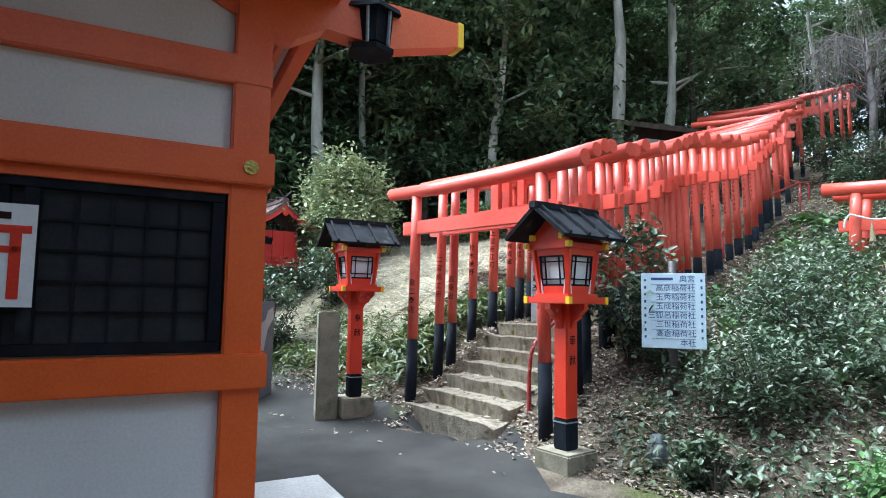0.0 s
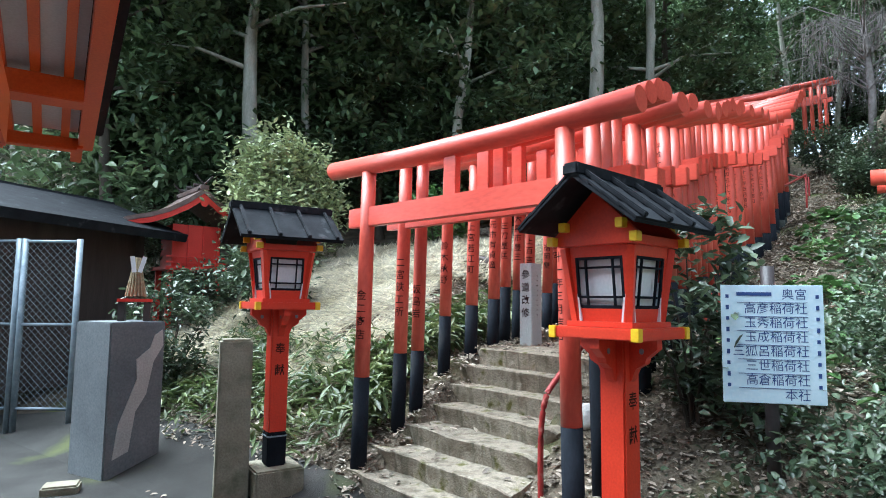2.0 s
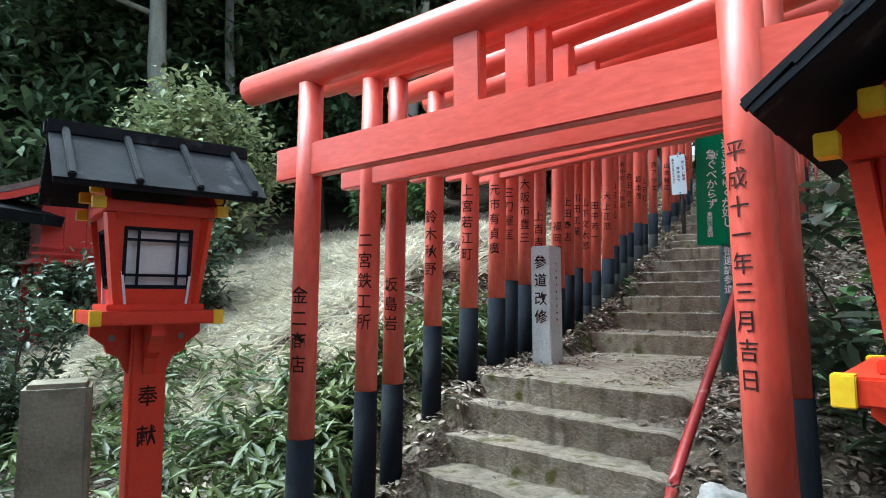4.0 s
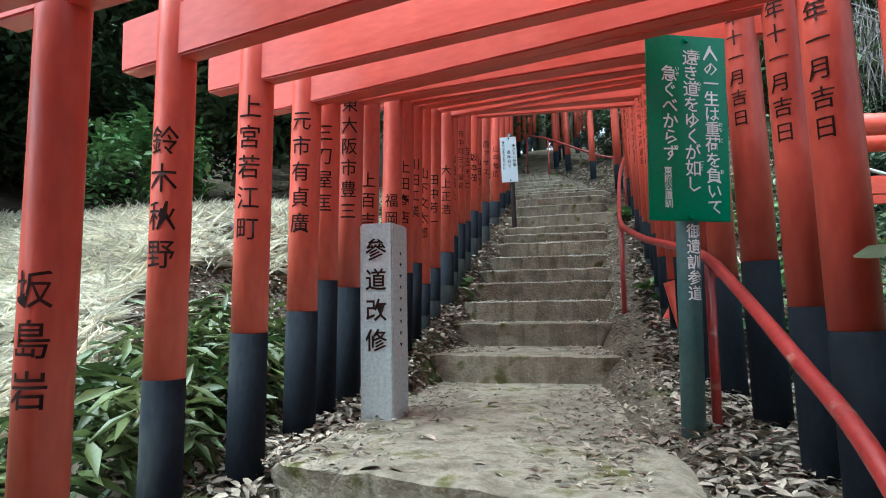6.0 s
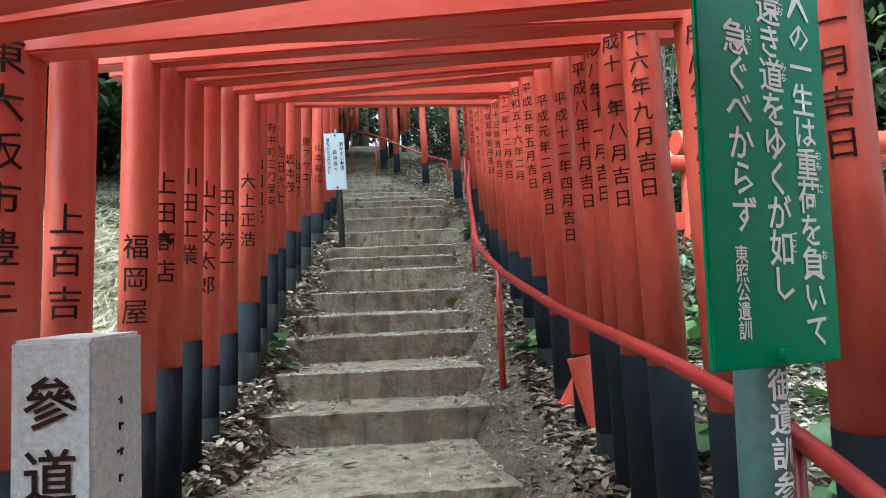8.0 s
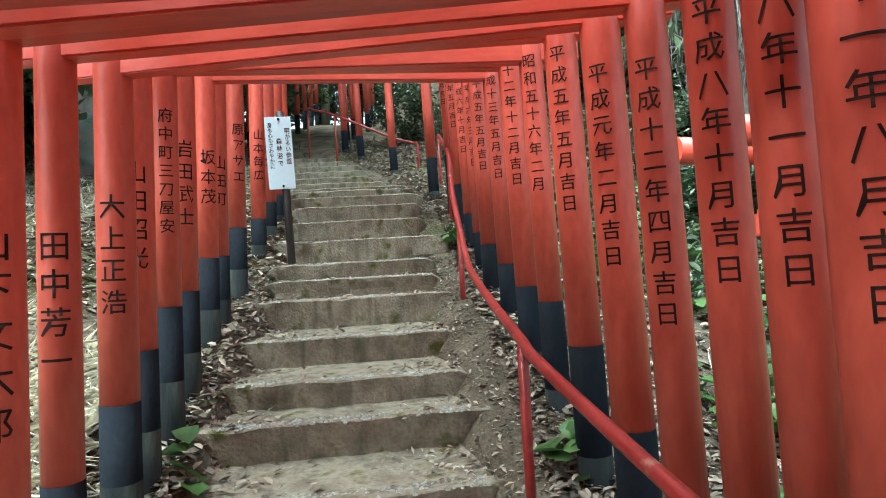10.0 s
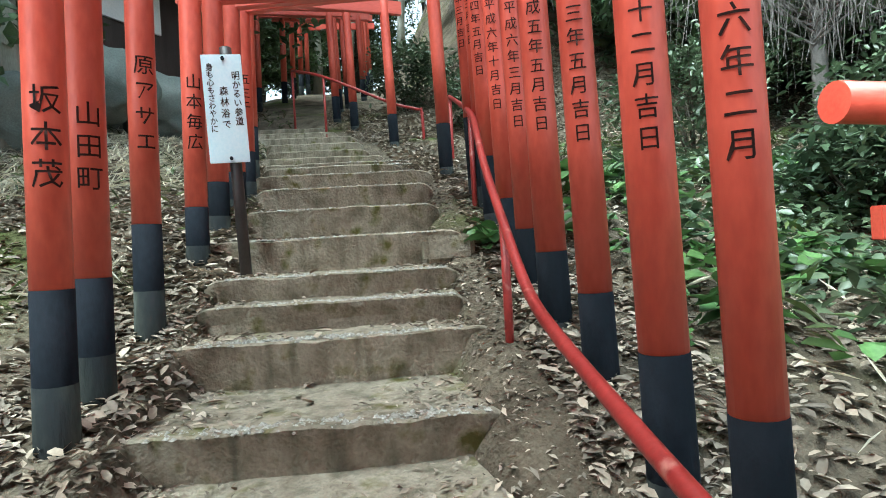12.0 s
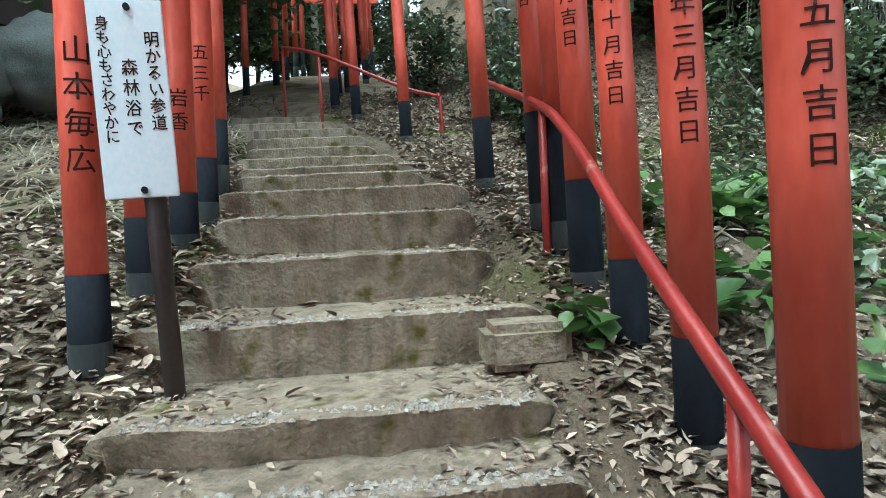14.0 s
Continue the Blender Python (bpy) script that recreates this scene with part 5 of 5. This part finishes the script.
def grass(name, label, n, s0, s1, w0, w1, seed, mat, length=0.3):
    rng = np.random.default_rng(seed)
    pts, s, w = scatter(n, s0, s1, w0, w1, seed)
    near = (w > -5.75 - 0.25 * np.sin(s * 3)) & (s < 8.2)  # leaf litter and bamboo grass keep the grass off beside the posts
    pts = pts[~near]
    n = len(pts)
    dens = np.sin(pts[:, 0] * 1.9) * np.sin(pts[:, 1] * 2.3 + 1) + rng.uniform(-0.6, 1.0, n)
    pts = pts[dens > 0]
    n = len(pts)
    z = ground_z(pts[:, 0], pts[:, 1])
    L = length * rng.uniform(0.5, 1.4, n)
    head = rng.normal(-2.3, 0.8, n)
    me = leaf_mesh(name, np.stack([pts[:, 0], pts[:, 1], z + 0.05 + rng.uniform(0, 0.07, n)], 1), L, mat, flat=0.35, ratio=0.04, seed=seed, droop=0.15, heading=head)
    return tagged(new(name, me), label, "grass", kind="stuff")


grass("dry_grass", "pale dry grass lying over the sunny bank", 125000, 4.8, 9.6, -10.5, -4.9, 51, DRY_GRASS)
grass("dry_grass", "thin pale dry grass on the upper slope", 14000, 9.0, 17.0, -10, -5.0, 52, DRY_GRASS, 0.22)
grass("dry_grass", "thin dry grass on the slope beside the torii", 5000, 6.0, 17.0, -2.2, 5.0, 53, DRY_GRASS, 0.22)


def litter(n, s0, s1, w0, w1, seed, size=0.075):
    rng = np.random.default_rng(seed)
    pts, s, w = scatter(n, s0, s1, w0, w1, seed)
    c = np.interp(s, CENTRE_S, CENTRE_W)
    keep = (np.abs(w - c) > 0.62) & (gz_paved(pts) > 0)
    pts, n = pts[keep], int(keep.sum())
    z = ground_z(pts[:, 0], pts[:, 1]) + rng.uniform(0.004, 0.035, n)
    me = leaf_mesh("fallen_leaves", np.stack([pts[:, 0], pts[:, 1], z], 1), size * rng.uniform(0.5, 1.4, n), LITTER, flat=0.28, ratio=0.44, seed=seed, rounded=True)
    return tagged(new("fallen_leaves", me), "brown and pale dry fallen leaves covering the soil", "leaf litter", kind="stuff")


def gz_paved(pts):
    s, w = pts[:, 0] * DX + pts[:, 1] * DY, pts[:, 0] * DY - pts[:, 1] * DX
    return s - 3.55


litter(46000, 3.6, 9.0, -9.0, 2.0, 61, 0.055)
litter(95000, 8.0, 20.0, -11.0, 5.0, 62, 0.06)
litter(16000, 5.6, 15.0, -5.1, -2.4, 65, 0.055)


def loose_leaves():
    """Single leaves that lie on the treads and the forecourt."""
    rng = np.random.default_rng(63)
    P = []
    for nos in (FLIGHT, UPPER):
        for k, (s, z) in enumerate(nos):
            nxt = nos[k + 1][0] if k + 1 < len(nos) else s + 2.0
            for _ in range(int(14 + (nxt - s) * 20)):
                p = at(rng.uniform(s + 0.03, nxt), -3.65 + rng.choice([-1, 1]) * rng.uniform(0.1, 0.75) ** 0.7, z + 0.012)
                P.append(p[:])
    for _ in range(260):
        x, y = rng.uniform(-3.5, 0.6), rng.uniform(0.5, 6.2)
        P.append((x, y, gz(x, y) + 0.03))
    me = leaf_mesh("loose_leaves", P, 0.06 * rng.uniform(0.5, 1.4, len(P)), LITTER, flat=0.2, ratio=0.45, seed=63, rounded=True)
    tagged(new("loose_leaves", me), "single dry leaves on the treads and forecourt", "leaf litter", kind="stuff")


loose_leaves()


def debris():
    """Crumbs of bark, twig and leaf trodden into the treads and the soil beside them."""
    rng = np.random.default_rng(66)
    n = 26000
    pts, s, w = scatter(n, 5.3, 15.0, -4.75, -2.6, 67)
    nose = sorted(FLIGHT + UPPER)
    ns, nz = np.array([q[0] for q in nose]), np.array([q[1] for q in nose])
    i = np.clip(np.searchsorted(ns, s - 0.02) - 1, 0, len(ns) - 1)
    on = (w > -4.5) & (w < -3.2) & (s < 15.0)
    z = np.where(on, np.maximum(nz[i], ground_z(pts[:, 0], pts[:, 1])), ground_z(pts[:, 0], pts[:, 1])) + rng.uniform(0.002, 0.012, n)
    keep = (np.abs(w + 3.85) > 0.5 * rng.uniform(0, 1, n) ** 0.5)
    me = leaf_mesh("trodden_debris", np.stack([pts[:, 0], pts[:, 1], z], 1)[keep], (0.026 * rng.uniform(0.35, 1.6, n) ** 1.5)[keep], LITTER, flat=0.3, ratio=0.4, seed=68)
    tagged(new("trodden_debris", me), "crumbs of leaf, bark and twig trodden into the stairs", "debris", kind="stuff")


debris()


def pebbles():
    """The exposed gravel along the worn nosings."""
    rng = np.random.default_rng(64)
    V, F = [], []
    for s, z in UPPER[2:]:
        for _ in range(300):
            w = rng.uniform(-4.4, -3.25)
            c = np.array(at(s + rng.normal(0.03, 0.025), w, z - 0.002)[:])
            r = rng.uniform(0.006, 0.017)
            o = len(V)
            for d in ((1, 0, 0), (0, 1, 0), (-1, 0, 0), (0, -1, 0), (0, 0, 0.7), (0, 0, -0.5)):
                V.append(tuple(c + np.array(d) * r * rng.uniform(0.7, 1.3, 3)))
            for a in range(4):
                b = (a + 1) % 4
                F += [(o + a, o + b, o + 4), (o + b, o + a, o + 5)]
    me = bpy.data.meshes.new("nosing_gravel")
    me.from_pydata(V, [], F)
    me.materials.append(MOSS_EDGE)
    tagged(new("nosing_gravel", me), "pale gravel exposed along the worn step edges", "gravel", kind="stuff")


pebbles()


def tree(x, y, trunk_r, height, crown_from, crown_r, leaves, leaf, seed, bark, lean=0.0, label="tall evergreen tree with a straight pale trunk and dark crown"):
    rng = np.random.default_rng(seed)
    root = tagged(new("tree"), label, "tree", "forest trees")
    root.matrix_world = pose(x, y, gz(x, y) - 0.1)
    bm = bmesh.new()
    pts, rad, n = [], [], 9
    for k in range(n):
        t = k / (n - 1)
        pts.append((lean * t * height * 0.2 + 0.12 * math.sin(k * 1.3 + seed), 0.12 * math.cos(k * 1.1 + seed * 2), t * height * 0.92))
        rad.append(trunk_r * (1.25 if k == 0 else 1 - 0.8 * t))
    tube(bm, pts, rad, 12)
    tips = []
    for k in range(16):
        t = rng.uniform(crown_from / height * 0.8, 0.9)
        i = min(int(t * (n - 1)), n - 2)
        b = Vector(pts[i]).lerp(Vector(pts[i + 1]), t * (n - 1) - i)
        a, L = rng.uniform(0, 6.283), crown_r * rng.uniform(0.5, 1.0) * (1.15 - t * 0.6)
        e = b + Vector((math.cos(a) * L, math.sin(a) * L, L * rng.uniform(0.15, 0.6)))
        m = b.lerp(e, 0.5) + Vector((0, 0, L * 0.08))
        tube(bm, [b, m, e], [trunk_r * 0.3, trunk_r * 0.18, 0.015], 6)
        tips += [e, m.lerp(e, 0.5), m]
    part("trunk", bm, bark, root, smooth=True)
    nc = leaves // 45
    tip = np.array([t[:] for t in tips])
    ang, rr = rng.uniform(0, 6.283, nc), crown_r * np.sqrt(rng.uniform(0.05, 1, nc))
    hz = rng.uniform(0, 1, nc)
    free = np.stack([rr * np.cos(ang) * (1.05 - 0.6 * hz), rr * np.sin(ang) * (1.05 - 0.6 * hz), crown_from + (height - crown_from) * hz], 1)
    cc = np.where(rng.uniform(size=(nc, 1)) < 0.45, tip[rng.integers(0, len(tip), nc)] + rng.normal(0, 0.25, (nc, 3)), free)
    centres = cc[rng.integers(0, nc, leaves)] + rng.normal(0, 0.3, (leaves, 3)) * [1, 1, 0.6]
    me = leaf_mesh("crown", centres, leaf * rng.uniform(0.6, 1.4, leaves), LEAF_FOREST, flat=0.5, seed=seed, ratio=0.5, droop=0.15)
    ob = new("crown", me)
    ob.parent = root
    return root


trees = [tree(-3.9, 14.2, 0.2, 15, 5.5, 3.2, 6500, 0.24, 1, BARK), tree(-2.6, 15.5, 0.13, 13, 6.0, 2.6, 5000, 0.24, 2, BARK, -0.4), tree(0.75, 15.6, 0.15, 14, 5.5, 3.0, 6000, 0.24, 3, BARK, 0.2),
         tree(4.55, 16.4, 0.24, 16, 6.5, 3.2, 6500, 0.24, 4, BARK), tree(6.4, 18.0, 0.2, 15, 5.0, 3.2, 6500, 0.24, 5, BARK, 0.3)]
rng = random.Random(77)
low = [tree(-6.5, 15.5, 0.14, 9, 1.2, 2.8, 9000, 0.24, 11, BARK_DARK, label="dark evergreen tree leafy down to the ground"), tree(8.3, 20.5, 0.16, 11, 1.6, 3.0, 9000, 0.24, 12, BARK_DARK, label="dark evergreen tree leafy down to the ground")]
spots = []
for _ in range(4000):
    if len(spots) >= 130:
        break
    s, w = rng.uniform(5, 46), rng.uniform(-38, 26)
    p = at(s, w)
    c = float(np.interp(s, CENTRE_S, CENTRE_W))
    clear = (6.0 if w < c else 8.5) if s < 27 else 0.0
    if -clear < w - c < clear or (p.y < 13.2 and w < c and p.x > -7.5) or (w > c and s < 9) or p.y < 4:
        continue
    if any((p.x - a) ** 2 + (p.y - b) ** 2 < 2.6 for a, b in spots):
        continue
    spots.append((p.x, p.y))
for k, (x, y) in enumerate(spots):
    src, turn = low[k % 2] if k % 3 else trees[k % 5], rng.uniform(0, 360)
    s, w = along(x, y)
    if 7 < s < 20 and -13.0 < w < CENTRE_W[0]:
        continue  # the bank beside the stairs lies open to the sky
    copy_thing(src, pose(x, y, gz(x, y) - 0.1, 0, 0, turn))
for k, (x, y) in enumerate(((-8.2, 16.6), (-5.4, 17.4), (-3.2, 16.9), (-1.2, 17.3), (0.4, 17.9), (2.3, 17.2), (3.6, 18.4), (-7.0, 19.0), (-2.0, 19.4), (1.4, 19.8), (5.4, 20.2), (-4.6, 20.0))):
    copy_thing(low[k % 2], pose(x, y, gz(x, y) - 0.4, 0, 0, 57 * k))
for k, (s, w) in enumerate(((16.8, 4.2), (18.6, 2.6), (19.6, 5.2), (14.6, 5.6), (21.2, 1.6), (22.5, 4.4), (13.2, 6.6), (20.5, -0.4), (24.0, -0.8), (11.8, 7.8), (17.6, 3.0), (18.2, 4.6), (16.0, 5.0), (19.8, 3.6), (15.2, 6.8))):
    p = at(s, w)
    copy_thing(low[k % 2], pose(p.x, p.y, gz(p.x, p.y) - 0.5, 0, 0, 83 * k))
# unseen trees added behind and beside the forecourt to close it and shade it
for k in range(26):
    x, y = rng.choice((-1, 1)) * rng.uniform(13, 32), rng.uniform(-32, 2)
    copy_thing(trees[k % 5], pose(x, y, gz(x, y) - 0.1, 0, 0, rng.uniform(0, 360)))


def bare_tree(x, y, height, seed):
    rng = random.Random(seed)
    root = tagged(new("bare_tree"), "bare grey weeping tree with thin hanging twigs", "tree")
    root.matrix_world = pose(x, y, gz(x, y) - 0.1)
    bm = bmesh.new()
    tube(bm, [(0, 0, 0), (0.1, 0.05, height * 0.4), (0.0, 0.1, height * 0.75)], [0.13, 0.09, 0.05], 10)
    part("trunk", bm, TWIG, root, smooth=True)
    bm = bmesh.new()
    for k in range(46):
        a, L = rng.uniform(0, 6.283), rng.uniform(0.8, 2.2)
        b = Vector((0, 0.08, height * rng.uniform(0.4, 0.75)))
        m = b + Vector((math.cos(a) * L * 0.6, math.sin(a) * L * 0.6, L * 0.45))
        e = b + Vector((math.cos(a) * L, math.sin(a) * L, L * rng.uniform(-0.1, 0.4)))
        tube(bm, [b, m, e], [0.02, 0.012, 0.006], 5, caps=False)
        for q in range(16):
            c = m.lerp(e, rng.uniform(0, 1)) if q % 2 else b.lerp(m, rng.uniform(0.3, 1))
            d = Vector((rng.uniform(-0.4, 0.4), rng.uniform(-0.4, 0.4), 0))
            tube(bm, [c, c + d * 0.6 + Vector((0, 0, 0.1)), c + d + Vector((0, 0, -rng.uniform(0.2, 0.9)))], [0.006, 0.005, 0.003], 3, caps=False)
    tagged(part("twig_mass", bm, TWIG, root, "thin grey hanging twigs"), kind="stuff")


bare_tree(10.6, 14.4, 5.2, 5)
p = at(15.2, 2.2)
bare_tree(p.x, p.y, 3.6, 6)
# fallen log on the bank
bm = bmesh.new()
tube(bm, [at(8.3, -7.6, 2.55), at(8.0, -6.6, 2.42), at(7.9, -5.9, 2.3)], [0.06, 0.075, 0.05], 10)
tagged(mesh_object("fallen_log", bm, TWIG, smooth=True), "grey fallen log on the dry grass bank", "log")
